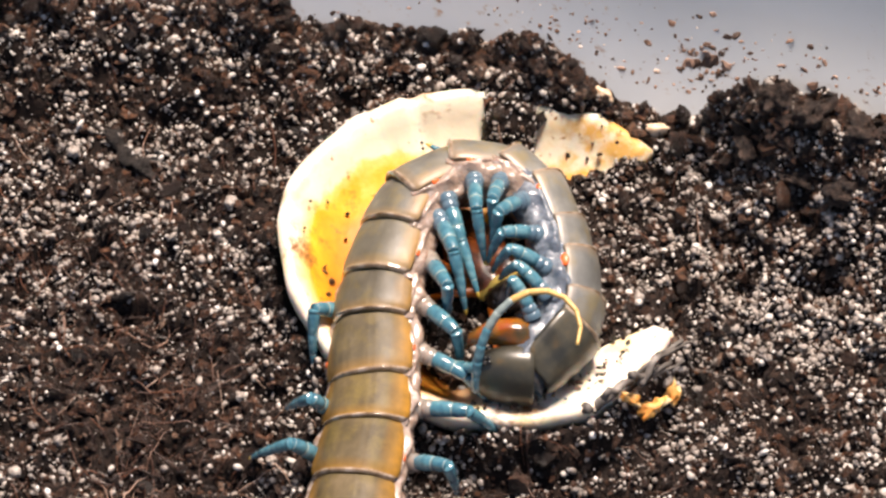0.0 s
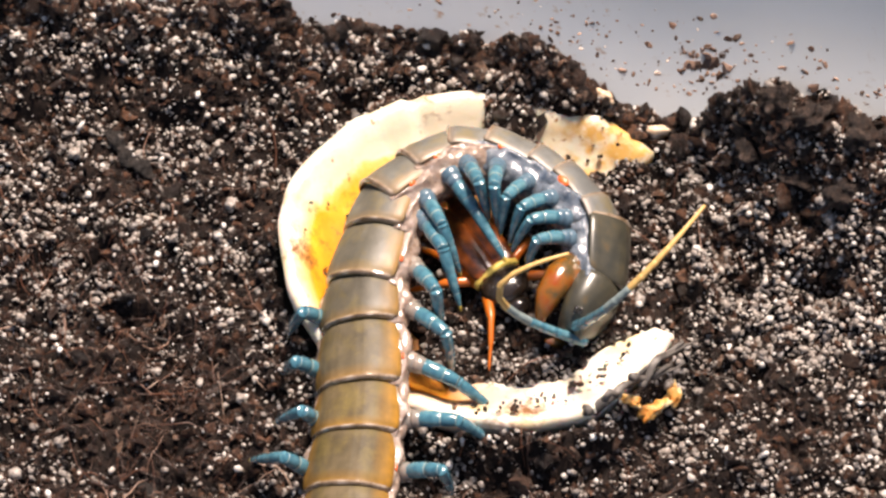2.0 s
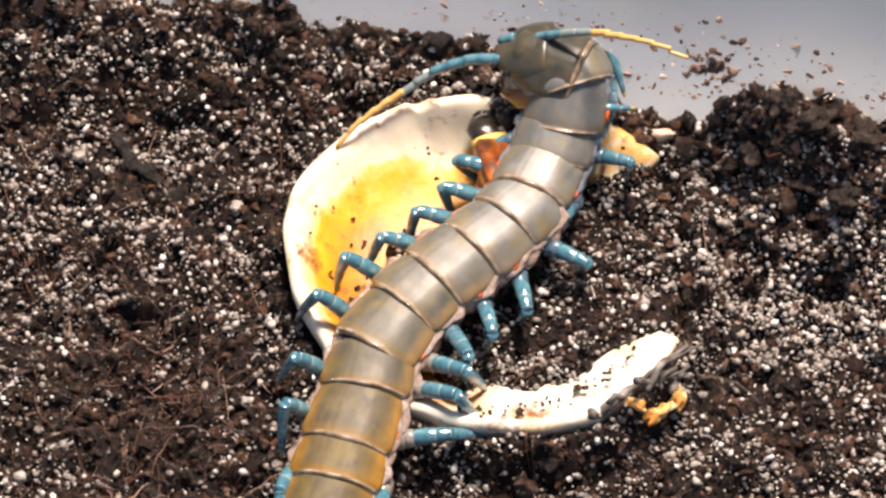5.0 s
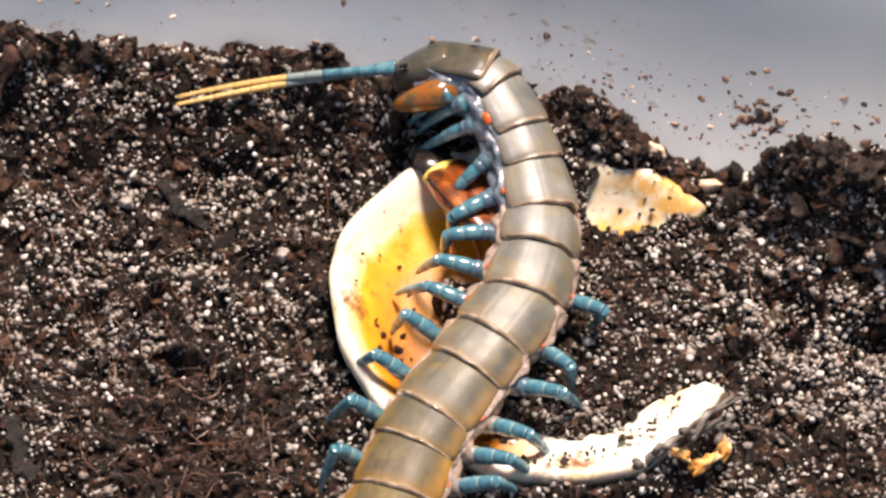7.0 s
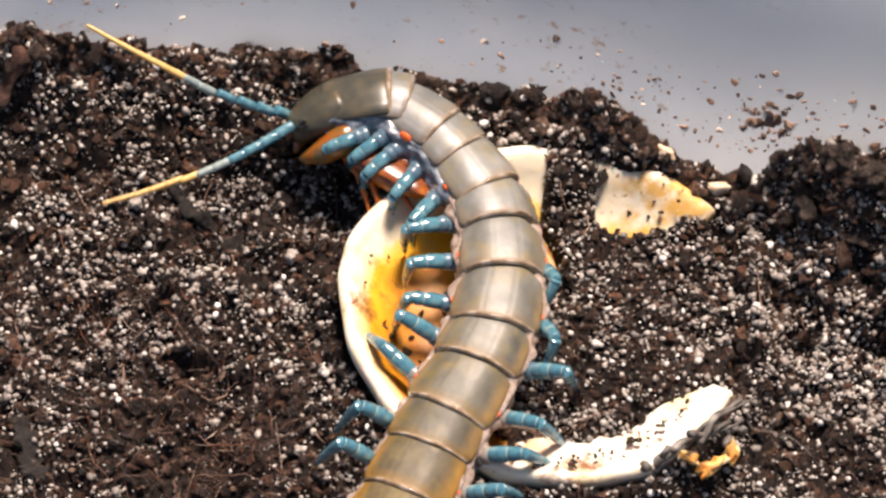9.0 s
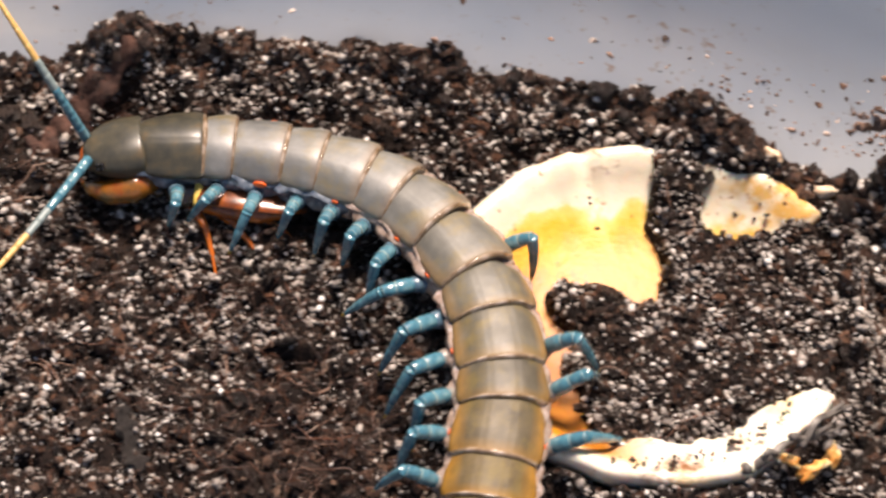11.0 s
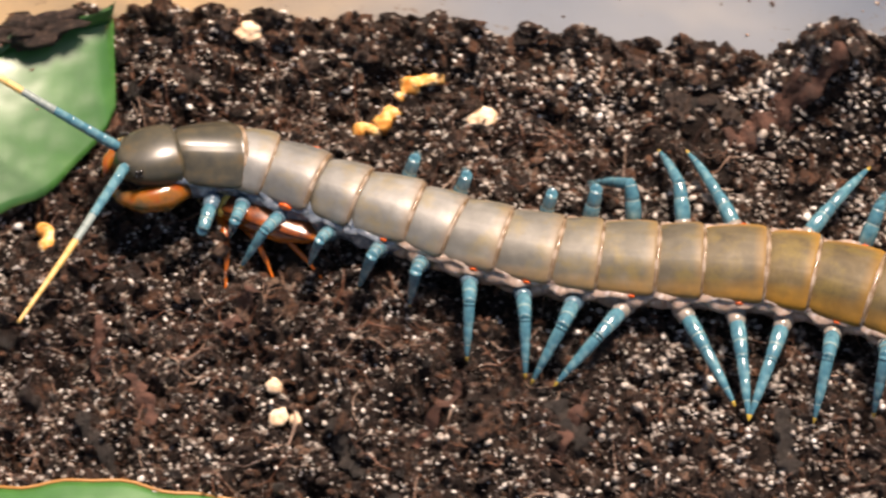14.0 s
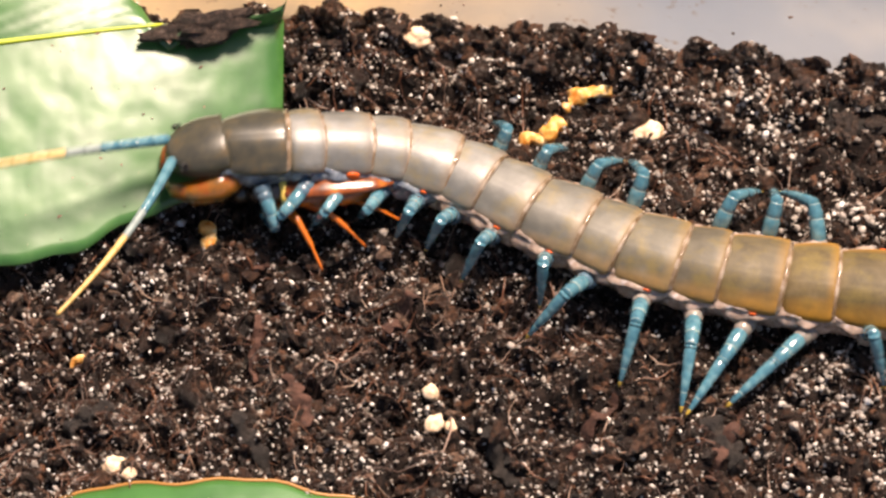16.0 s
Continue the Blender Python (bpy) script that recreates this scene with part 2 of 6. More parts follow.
def soil_sheet():
    def grid(x0, x1, y0, y1, step):
        xs, ys = np.arange(x0, x1 + 1e-9, step), np.arange(y0, y1 + 1e-9, step)
        return np.meshgrid(xs, ys)
    xs = np.concatenate([np.arange(-0.345, -0.285, 0.006), np.arange(-0.285, 0.10, 0.0009), np.arange(0.10, 0.166, 0.006)])
    ys = np.concatenate([np.arange(-0.235, -0.085, 0.006), np.arange(-0.085, 0.056, 0.0009)])
    X, Y = np.meshgrid(xs, ys)
    Z = soil_height(X, Y)
    co = np.stack([X, Y, Z], -1).reshape(-1, 3)
    h, w = X.shape
    i = (np.arange(h - 1)[:, None] * w + np.arange(w - 1)[None, :]).ravel()
    quads = np.stack([i, i + 1, i + w + 1, i + w], -1)
    return raw_mesh("ground", co, quads, soil_mat)


def raw_mesh(name, co, faces, mat, smooth=True):
    """A mesh straight from arrays of places and of corners, all faces alike."""
    me = bpy.data.meshes.new(name)
    n, k = faces.shape
    me.vertices.add(len(co))
    me.vertices.foreach_set("co", np.ascontiguousarray(co, np.float32).ravel())
    me.loops.add(n * k)
    me.loops.foreach_set("vertex_index", np.ascontiguousarray(faces, np.int32).ravel())
    me.polygons.add(n)
    me.polygons.foreach_set("loop_start", np.arange(0, n * k, k, dtype=np.int32))
    me.polygons.foreach_set("use_smooth", np.full(n, smooth))
    me.update(calc_edges=True)
    me.validate()
    me.materials.append(mat)
    return new(name, me)


def ball(level=1):
    if level == 0:
        return np.array([(1, 0, 0), (-1, 0, 0), (0, 1, 0), (0, -1, 0), (0, 0, 1), (0, 0, -1)], float), np.array([(0, 2, 4), (2, 1, 4), (1, 3, 4), (3, 0, 4), (2, 0, 5), (1, 2, 5), (3, 1, 5), (0, 3, 5)])
    bm = bmesh.new()
    bmesh.ops.create_icosphere(bm, subdivisions=level, radius=1)
    co = np.array([v.co[:] for v in bm.verts])
    tri = np.array([[v.index for v in f.verts] for f in bm.faces])
    bm.free()
    return co, tri


def spins(rng, n):
    q = rng.normal(size=(n, 4))
    q /= np.linalg.norm(q, axis=1, keepdims=True)
    a, b, c, d = q.T
    return np.stack([1 - 2 * (c * c + d * d), 2 * (b * c - a * d), 2 * (b * d + a * c), 2 * (b * c + a * d), 1 - 2 * (b * b + d * d), 2 * (c * d - a * b),
                     2 * (b * d - a * c), 2 * (c * d + a * b), 1 - 2 * (b * b + c * c)], -1).reshape(n, 3, 3)


def scatter(name, mat, x, y, size, sink, rng, stretch=0.35, jag=0.22, level=1, height=None, smooth=False):
    """Many small lumps on the soil, each with its own shape."""
    co, tri = ball(level)
    n = len(x)
    z = (soil_height(x, y) if height is None else height) + size * sink
    scale = size[:, None] * np.exp(stretch * rng.normal(0, 0.62, (n, 3))).clip(0.35, 2.2)
    shape = co[None] * (1 + jag * rng.uniform(-1, 1, (n, len(co), 1))) * scale[:, None, :]
    placed = np.einsum("nij,nkj->nki", spins(rng, n), shape) + np.stack([x, y, z], -1)[:, None, :]
    faces = (tri[None] + (np.arange(n) * len(co))[:, None, None]).reshape(-1, 3)
    return raw_mesh(name, placed.reshape(-1, 3), faces, mat, smooth)


def bank(rng, n, depth):
    """Random places on the bank of soil along the back wall."""
    x = rng.uniform(-0.285, 0.10, n)
    return x, wall_y(x) + 0.0019 - depth * rng.beta(1, 1.6, n)


def spread(rng, n, keep=None):
    """Random places on the visible soil, clear of the wall and of the bare side of the dish."""
    x, y = rng.uniform(-0.285, 0.10, n), rng.uniform(-0.085, 0.056, n)
    dx, dy = (x - DISH[0]) / DISH_R, (y - DISH[1]) / DISH_R
    bare = (np.hypot(dx, dy) / dish_edge(dx, dy) < 1.02) & (dish_heap(x, y) < 0.75)
    ok = (y < wall_y(x) - 0.0002) & ~bare
    if keep is not None:
        ok &= rng.uniform(0, 1, n) < keep(x, y)
    return x[ok], y[ok]


def build_soil():
    rng = np.random.default_rng(7)
    tagged(soil_sheet(), "dark moist potting soil with pale grit", "soil", kind="structure").name = "ground"
    x, y = spread(rng, 44000)
    more = bank(rng, 9500, 0.008)
    x, y = np.concatenate([x, more[0]]), np.concatenate([y, more[1]])
    hx, hy = rng.uniform(0.046, 0.086, 1200), rng.uniform(0.0, 0.023, 1200)
    ok = hy < wall_y(hx)
    x, y = np.concatenate([x, hx[ok]]), np.concatenate([y, hy[ok]])
    s = 0.0002 + 0.0010 * rng.beta(1.1, 3.6, len(x))
    tagged(scatter("soil_crumbs", crumb_mat, x, y, s, 0.5, rng, 0.75, 0.5), "dark brown crumbs of peat and bark on the soil", "soil crumbs", kind="stuff")
    x, y = spread(rng, 5200, lambda x, y: np.clip(0.6 - 0.52 * np.clip((x + 0.16) / 0.08, 0, 1) + 0.9 * np.clip(1 - (wall_y(x) - y) / 0.012, 0, 1) + hill(x, y, 0.070, 0.010, 0.013, 0.8), 0.04, 1))
    more = bank(rng, 900, 0.005)
    x, y = np.concatenate([x, more[0]]), np.concatenate([y, more[1]])
    s = 0.0005 + 0.0011 * rng.beta(1.1, 3.2, len(x))
    tagged(scatter("peat_clods", crumb_mat, x, y, s, 0.1, rng, 0.75, 0.34, level=2, smooth=True), "loose brown clods of peat and bark", "peat clods", kind="stuff")
    x, y = spread(rng, 9000, lambda x, y: np.clip(0.12 + 0.8 * np.clip((-0.10 - x) / 0.06, 0, 1), 0, 1) * np.clip(0.6 + 0.9 * field(x, y, 120, 31), 0.1, 1))
    s = 0.0005 + 0.0015 * rng.beta(1.0, 3.8, len(x))
    tagged(scatter("soil_lumps", lump_mat, x, y, s, 0.05, rng, 0.85, 0.5), "dark crumbly lumps and flakes of peat", "soil lumps", kind="stuff")
    whiter = lambda x, y: np.clip(0.60 - hill(x, y, -0.058, -0.036, 0.026, 0.55) - hill(x, y, -0.036, -0.034, 0.022, 0.75) + 0.75 * np.clip((x + 0.19 - 0.055 * np.clip((0.008 - y) / 0.02, 0, 1)) / 0.10, 0, 1) + 0.30 * field(x, y, 60, 11) + hill(x, y, 0.056, -0.002, 0.020, 0.7) - hill(x, y, 0.066, -0.036, 0.020, 0.4) + hill(x, y, -0.066, 0.010, 0.028, 0.35) - hill(x, y, 0.066, 0.006, 0.006, 0.6) - hill(x, y, -0.108, 0.030, 0.015, 0.6) - hill(x, y, -0.138, -0.026, 0.020, 0.35), 0.04, 1) * np.clip(0.62 + 0.75 * field(x, y, 210, 12), 0.08, 1)
    x, y = spread(rng, 90000, whiter)
    more = bank(rng, 6500, 0.013)
    x, y = np.concatenate([x, more[0], rng.uniform(0.043, 0.088, 2600)]), np.concatenate([y, more[1], rng.uniform(-0.024, 0.013, 2600)])
    s = (0.00013 + 0.00085 * rng.beta(1.0, 4.0, len(x))) * (0.78 + 0.22 * np.clip((x + 0.19) / 0.08, 0, 1))
    tagged(scatter("perlite_grit", grit_mat, x, y, s, 0.45, rng, 0.45, 0.22, height=soil_height(x, y) + 0.00035, smooth=True), "white and grey perlite grit scattered over dark soil", "grit", kind="stuff")
    x, y = spread(rng, 46000, lambda x, y: 0.85 - 0.58 * np.clip((x + 0.19) / 0.1, 0, 1) + 0.4 * field(x, y, 150, 15))
    s = 0.00010 + (0.00022 + 0.00016 * np.clip((-0.10 - x) / 0.06, 0, 1)) * rng.beta(1, 2.3, len(x))
    tagged(scatter("fine_grit", bright_mat, x, y, s, 0.5, rng, 0.4, 0.2, 0, height=soil_height(x, y) + 0.0006 * rng.uniform(0.2, 1.3, len(x))), "tiny pale glinting grains over the soil", "grit", kind="stuff")
    # fibres
    x, y = spread(rng, 25000, lambda x, y: np.clip(0.55 - 0.47 * np.clip((x + 0.17) / 0.08, 0, 1) + hill(x, y, -0.060, -0.036, 0.028, 0.75), 0.07, 1) * np.clip(0.7 + 0.9 * field(x, y, 90, 33), 0.1, 1))
    co, faces = [], []
    for px, py in zip(x, y):
        a, bend, length, r = rng.uniform(0, 6.28), rng.normal(0, 0.20), 0.002 + 0.020 * rng.beta(1.0, 3.0), 0.00004 + 0.00024 * rng.beta(1, 3)
        p, k = np.array([px, py]), 6
        line = []
        for i in range(k):
            line.append((*p, float(soil_height(p[0], p[1])) + 0.0006 + 0.0007 * math.sin(i / (k - 1) * math.pi)))
            p = p + length / k * np.array([math.cos(a + bend * i), math.sin(a + bend * i)])
        base = len(co)
        for i, q in enumerate(line):
            n = np.array([-math.sin(a + bend * i), math.cos(a + bend * i), 0])
            rr = r * (1 - 0.6 * abs(2 * i / (k - 1) - 1))
            co += [q + n * rr, q + np.array([0, 0, rr]), q - n * rr]
        for i in range(k - 1):
            for j in range(3):
                faces.append([base + 3 * i + j, base + 3 * i + (j + 1) % 3, base + 3 * i + 3 + (j + 1) % 3, base + 3 * i + 3 + j])
    tagged(raw_mesh("root_fibres", np.array(co), np.array(faces), fibre_mat), "fine brown root fibres lying on the soil", "fibres", kind="stuff")


def build_splashes():
    """Crumbs of soil stuck to the back wall."""
    rng = np.random.default_rng(23)
    n = 420
    x = np.concatenate([rng.normal(0.050, 0.016, 230), rng.uniform(-0.28, 0.09, 120), rng.normal(0.047, 0.0025, 40), rng.normal(0.020, 0.006, 30)])
    z = np.concatenate([0.012 + 0.030 * rng.beta(1.2, 2.0, 230), 0.008 + 0.04 * rng.beta(1, 2, 120), rng.normal(0.024, 0.003, 40), 0.020 + 0.012 * rng.beta(1, 2, 30)])
    s = 0.00012 + 0.0009 * rng.beta(0.9, 4.5, n)
    s[350:390] *= 1.8
    y = wall_y(x) + 0.004 * (z + 0.05) / 0.125 - 0.0001
    tagged(scatter("wall_splashes", splash_mat, x, y, s, 0.0, rng, 0.8, 0.4, height=z), "brown soil splashes stuck to the plastic wall", "soil splashes", kind="stuff")


def box(bm, lo, hi):
    vs = [bm.verts.new((x, y, z)) for x in (lo[0], hi[0]) for y in (lo[1], hi[1]) for z in (lo[2], hi[2])]
    for f in ((0, 1, 3, 2), (4, 6, 7, 5), (0, 4, 5, 1), (2, 3, 7, 6), (0, 2, 6, 4), (1, 5, 7, 3)):
        bm.faces.new([vs[i] for i in f])


def build_tub():
    bm = bmesh.new()
    xs = np.linspace(-0.34, 0.16, 60)
    rows = []
    for x in xs:
        y = float(wall_y(x))
        rows.append([(x, y, -0.05), (x, y + 0.004, 0.075), (x, y + 0.009, 0.077), (x, y + 0.009, 0.073), (x, y + 0.0065, 0.072), (x, y + 0.0022, -0.05)])
    loft(bm, rows)
    pane = tagged(part("wall_north", bm, plastic_mat, label="clouded grey plastic tub wall with soil splashes, brightness tinted in"), category="tub wall", kind="structure")
    pane.visible_shadow = False
    for name, lo, hi in (("wall_west", (-0.3425, -0.24, -0.05), (-0.3402, 0.06, 0.075)), ("wall_east", (0.1602, -0.24, -0.05), (0.1625, 0.06, 0.075)),
                         ("wall_south", (-0.3400, -0.2425, -0.05), (0.1600, -0.2402, 0.075))):
        bm = bmesh.new()
        box(bm, lo, hi)
        tagged(part(name, bm, plastic_mat, label="clouded grey plastic tub wall", smooth=False), category="tub wall", kind="structure")
    bm = bmesh.new()
    box(bm, (-0.3425, -0.2425, -0.053), (0.1625, 0.07, -0.0502))
    tagged(part("floor", bm, plastic_mat, label="plastic bottom of the tub under the soil", smooth=False), category="tub floor", kind="structure")
    bm = bmesh.new()
    box(bm, (-1.6, -1.2, -0.09), (1.6, 1.2, -0.0535))
    tagged(part("table", bm, table_mat, label="pale wooden table top under the tub", smooth=False), category="table", kind="structure")


build_tub()
build_soil()
build_splashes()


# ---- the dish of rind ----
rind_mat = material("stained pale rind", (0.8, 0.72, 0.55), 0.45, sss=0.45)
_deep = axis(rind_mat, 2, 1.0)
_h = node(rind_mat, "MapRange")
link(rind_mat, _deep, _h.inputs[0])
_h.inputs[1].default_value, _h.inputs[2].default_value = -0.0005, 0.0132
_w = noise_of(rind_mat, 130, 4)
_s = node(rind_mat, "Math")
_s.operation = "MULTIPLY_ADD"
link(rind_mat, _w, _s.inputs[0])
_s.inputs[1].default_value = 0.66
link(rind_mat, _h.outputs[0], _s.inputs[2])
_t = node(rind_mat, "Math")
_t.operation = "ADD"
link(rind_mat, _s.outputs[0], _t.inputs[0])
_slope = node(rind_mat, "Math")
_slope.operation = "ADD"
link(rind_mat, axis(rind_mat, 1, 14.0), _slope.inputs[0])
link(rind_mat, axis(rind_mat, 0, 5.0), _slope.inputs[1])
_lifted = node(rind_mat, "Math")
_lifted.operation = "ADD"
_lifted.inputs[1].default_value = 0.08
link(rind_mat, _slope.outputs[0], _lifted.inputs[0])
link(rind_mat, _lifted.outputs[0], _t.inputs[1])
_r = node(rind_mat, "VectorMath")
_r.operation = "LENGTH"
_flat = node(rind_mat, "VectorMath")
_flat.operation = "MULTIPLY"
_flat.inputs[1].default_value = (1, 1, 0)
link(rind_mat, coords(rind_mat), _flat.inputs[0])
link(rind_mat, _flat.outputs[0], _r.inputs[0])
_lip = node(rind_mat, "MapRange")
link(rind_mat, _r.outputs["Value"], _lip.inputs[0])
_lip.inputs[1].default_value, _lip.inputs[2].default_value = 0.0300, 0.0335
_inner = ramp(rind_mat, _t.outputs[0], [(0.34, (0.34, 0.12, 0.008)), (0.56, (0.60, 0.24, 0.008)), (0.80, (0.70, 0.37, 0.018)), (0.93, (0.74, 0.54, 0.16)), (1.0, (0.76, 0.68, 0.52))])
_side = node(rind_mat, "MapRange")
link(rind_mat, axis(rind_mat, 1), _side.inputs[0])
_side.inputs[1].default_value, _side.inputs[2].default_value = -0.011, -0.018
_pale = node(rind_mat, "Math")
_pale.operation = "MAXIMUM"
link(rind_mat, _lip.outputs[0], _pale.inputs[0])
_east = node(rind_mat, "MapRange")
link(rind_mat, axis(rind_mat, 0), _east.inputs[0])
_east.inputs[1].default_value, _east.inputs[2].default_value = -0.006, 0.004
_strip = node(rind_mat, "Math")
_strip.operation = "MULTIPLY"
link(rind_mat, _side.outputs[0], _strip.inputs[0])
link(rind_mat, _east.outputs[0], _strip.inputs[1])
link(rind_mat, _strip.outputs[0], _pale.inputs[1])
_tone = mixed(rind_mat, _pale.outputs[0], _inner, ramp(rind_mat, _w, [(0.35, (0.70, 0.58, 0.36)), (0.5, (0.78, 0.72, 0.60))]))
_mark = node(rind_mat, "MapRange")
link(rind_mat, axis(rind_mat, 0), _mark.inputs[0])
_mark.inputs[1].default_value, _mark.inputs[2].default_value = 0.008, 0.016
_far = node(rind_mat, "MapRange")
link(rind_mat, axis(rind_mat, 1), _far.inputs[0])
_far.inputs[1].default_value, _far.inputs[2].default_value = 0.006, 0.014
_both = node(rind_mat, "Math")
_both.operation = "MULTIPLY"
link(rind_mat, _mark.outputs[0], _both.inputs[0])
link(rind_mat, _far.outputs[0], _both.inputs[1])
_patch = node(rind_mat, "Math")
_patch.operation = "MULTIPLY"
link(rind_mat, _both.outputs[0], _patch.inputs[0])
link(rind_mat, ramp(rind_mat, noise_of(rind_mat, 190, 4), [(0.42, (0, 0, 0)), (0.58, (0.9, 0.9, 0.9))]), _patch.inputs[1])
_tone = mixed(rind_mat, _patch.outputs[0], _tone, (0.66, 0.36, 0.06))
_spots = ramp(rind_mat, noise_of(rind_mat, 420, 3), [(0.66, (0, 0, 0)), (0.74, (1, 1, 1))])
_stain = ramp(rind_mat, noise_of(rind_mat, 85, 5, 0.7), [(0.58, (0, 0, 0)), (0.70, (1, 1, 1))])
paint(rind_mat, mixed(rind_mat, _stain, mixed(rind_mat, _spots, _tone, (0.33, 0.14, 0.035)), (0.22, 0.085, 0.02)))
bump(rind_mat, noise_of(rind_mat, 500, 4), 0.25, 0.0005)


def build_dish():
    """A shallow round rind, broken away on one side: inner face, lip and outer face in one shell."""
    bm = bmesh.new()
    profile = [(0.0, 0.0002, 0), (0.35, 0.0004, 0), (0.60, 0.0014, 0), (0.78, 0.0038, 0), (0.865, 0.0068, 0), (0.925, 0.0090, 1), (0.972, 0.0097, 1), (1.0, 0.0090, 1),
               (0.998, 0.0066, 1), (0.985, 0.0040, 1), (0.94, 0.0005, 0), (0.80, -0.0022, 0), (0.5, -0.0040, 0), (0.0, -0.0046, 0)]
    start, end, n = radians(34), radians(332), 120
    rows = []
    for i in range(n + 1):
        a = start + (end - start) * i / n
        wob = float(dish_edge(math.cos(a), math.sin(a))) + 0.006 * math.sin(7 * a) + 0.005 * math.sin(17 * a)
        chip = 1 - 0.08 * max(0, math.sin(9 * a + 0.6)) ** 8 - 0.26 * math.exp(-((a - 1.96) / 0.03) ** 2)
        flat = min(1.0, max(0.0, (a - 4.5) / 0.3))
        low = 1 - 0.35 * math.exp(-((a - start) / 0.15) ** 2) - 0.10 * math.exp(-((a - end) / 0.1) ** 2)
        ring = []
        for j, (r, z, lip) in enumerate(profile):
            narrow = max(0.0, 1 - (end - a) / 0.28) ** 1.5
            r = r + (1 - r) * 0.55 * narrow if 0.5 < r else r
            rr = DISH_R * r * (wob if r > 0.5 else 1)
            zz = z * (chip * low if z > 0.002 else 1) + 0.0002 * math.sin(23 * a) * lip
            if 2 < j < 6:
                zz += flat * max(0.0, 0.0032 + 0.0056 * r - zz)
            ring.append(bm.verts.new((rr * math.cos(a), rr * math.sin(a), zz)))
        rows.append(ring)
    for a, b in zip(rows, rows[1:]):
        for j in range(len(profile) - 1):
            if j == 0 or j == len(profile) - 2:
                bm.faces.new((a[j], a[j + 1], b[j + 1])) if j == 0 else bm.faces.new((a[j], a[j + 1], b[j]))
            else:
                bm.faces.new((a[j], a[j + 1], b[j + 1], b[j]))
    bmesh.ops.remove_doubles(bm, verts=bm.verts, dist=1e-6)
    for ring in (rows[0], rows[-1]):
        alive = [v for v in ring if v.is_valid]
        if len(alive) > 4:
            bm.faces.new(alive)
    ob = part("rind_dish", bm, rind_mat, label="shallow round cream rind, stained yellow inside, half filled with soil")
    ob.location = (DISH[0], DISH[1], -0.0006)
    rng = np.random.default_rng(3)
    a = np.concatenate([rng.uniform(radians(262), radians(326), 60), rng.uniform(radians(85), radians(235), 40), rng.uniform(radians(40), radians(80), 45)])
    r = np.concatenate([rng.uniform(0.88, 0.99, 60), rng.uniform(0.55, 0.93, 40), rng.uniform(0.75, 0.99, 45)])
    z = np.interp(r, [q[0] for q in profile[:8]], [q[1] for q in profile[:8]])
    tagged(scatter("rind_crumbs", crumb_mat, DISH[0] + DISH_R * r * np.cos(a), DISH[1] + DISH_R * r * np.sin(a), 0.0002 + 0.0007 * rng.beta(1, 3, 145), 0.1, rng, 0.5, 0.4,
                   height=z - 0.0004, smooth=True), "dark soil crumbs stuck to the rind", "soil crumbs", kind="stuff")
    return tagged(ob, category="dish")


build_dish()

# ---- the centipede ----
def shell(name, dull, amber, gloss=1.0, amber_from=0.73):
    """Glossy back plate: blotched in the middle, amber along its sides."""
    m = material(name, dull[1], 0.3, coat=0.2 * gloss)
    m.node_tree.nodes["Principled BSDF"].inputs["Coat Roughness"].default_value = 0.45
    m.node_tree.nodes["Principled BSDF"].inputs["Specular IOR Level"].default_value = gloss
    m.node_tree.nodes["Principled BSDF"].inputs["IOR"].default_value = 1.62
    edge = ramp(m, axis(m, 0, 120.0, True), [(amber_from, (0, 0, 0)), (0.95, (1, 1, 1))])
    own = node(m, "VectorMath")
    own.operation = "ADD"
    chance = node(m, "ObjectInfo").outputs["Random"]
    link(m, coords(m), own.inputs[0])
    link(m, chance, own.inputs[1])
    own = own.outputs[0]
    blotch = ramp(m, noise_of(m, 200, 5, 0.55, own), [(0.3, dull[0]), (0.55, dull[1]), (0.75, dull[2])])
    streak = node(m, "Mapping")
    streak.inputs["Scale"].default_value = (2.6, 0.8, 1.0)
    link(m, own, streak.inputs[0])
    lines = ramp(m, noise_of(m, 260, 3, 0.6, streak.outputs[0]), [(0.35, (0.92, 0.92, 0.92)), (0.65, (1.05, 1.05, 1.05))])
    lines = mixed(m, 1.0, lines, ramp(m, chance, [(0.0, (0.86, 0.87, 0.88)), (1.0, (1.10, 1.09, 1.06))]), "MULTIPLY")
    sides = node(m, "SeparateXYZ")
    link(m, coords(m, "Generated"), sides.inputs[0])
    hem = ramp(m, sides.outputs[1], [(0.06, (0.75, 0.75, 0.75)), (0.24, (0, 0, 0))])
    rim = mixed(m, ramp(m, noise_of(m, 420, 4, 0.55, own), [(0.35, (0, 0, 0)), (0.68, (1, 1, 1))]), amber[0], amber[1])
    ochre = ramp(m, noise_of(m, 165, 5, 0.65, own), [(0.48, (0, 0, 0)), (0.66, (0.75, 0.75, 0.75))])
    blotch = mixed(m, hem, mixed(m, ochre, blotch, (0.165, 0.122, 0.036)), amber[0])
    paint(m, mixed(m, 1.0, mixed(m, edge, blotch, rim), lines, "MULTIPLY"))
    rough_by(m, noise_of(m, 170, 5, 0.65, own), 0.36, 0.74)
    bump(m, noise_of(m, 130, 5, 0.5, own), 0.30, 0.0009)
    return m


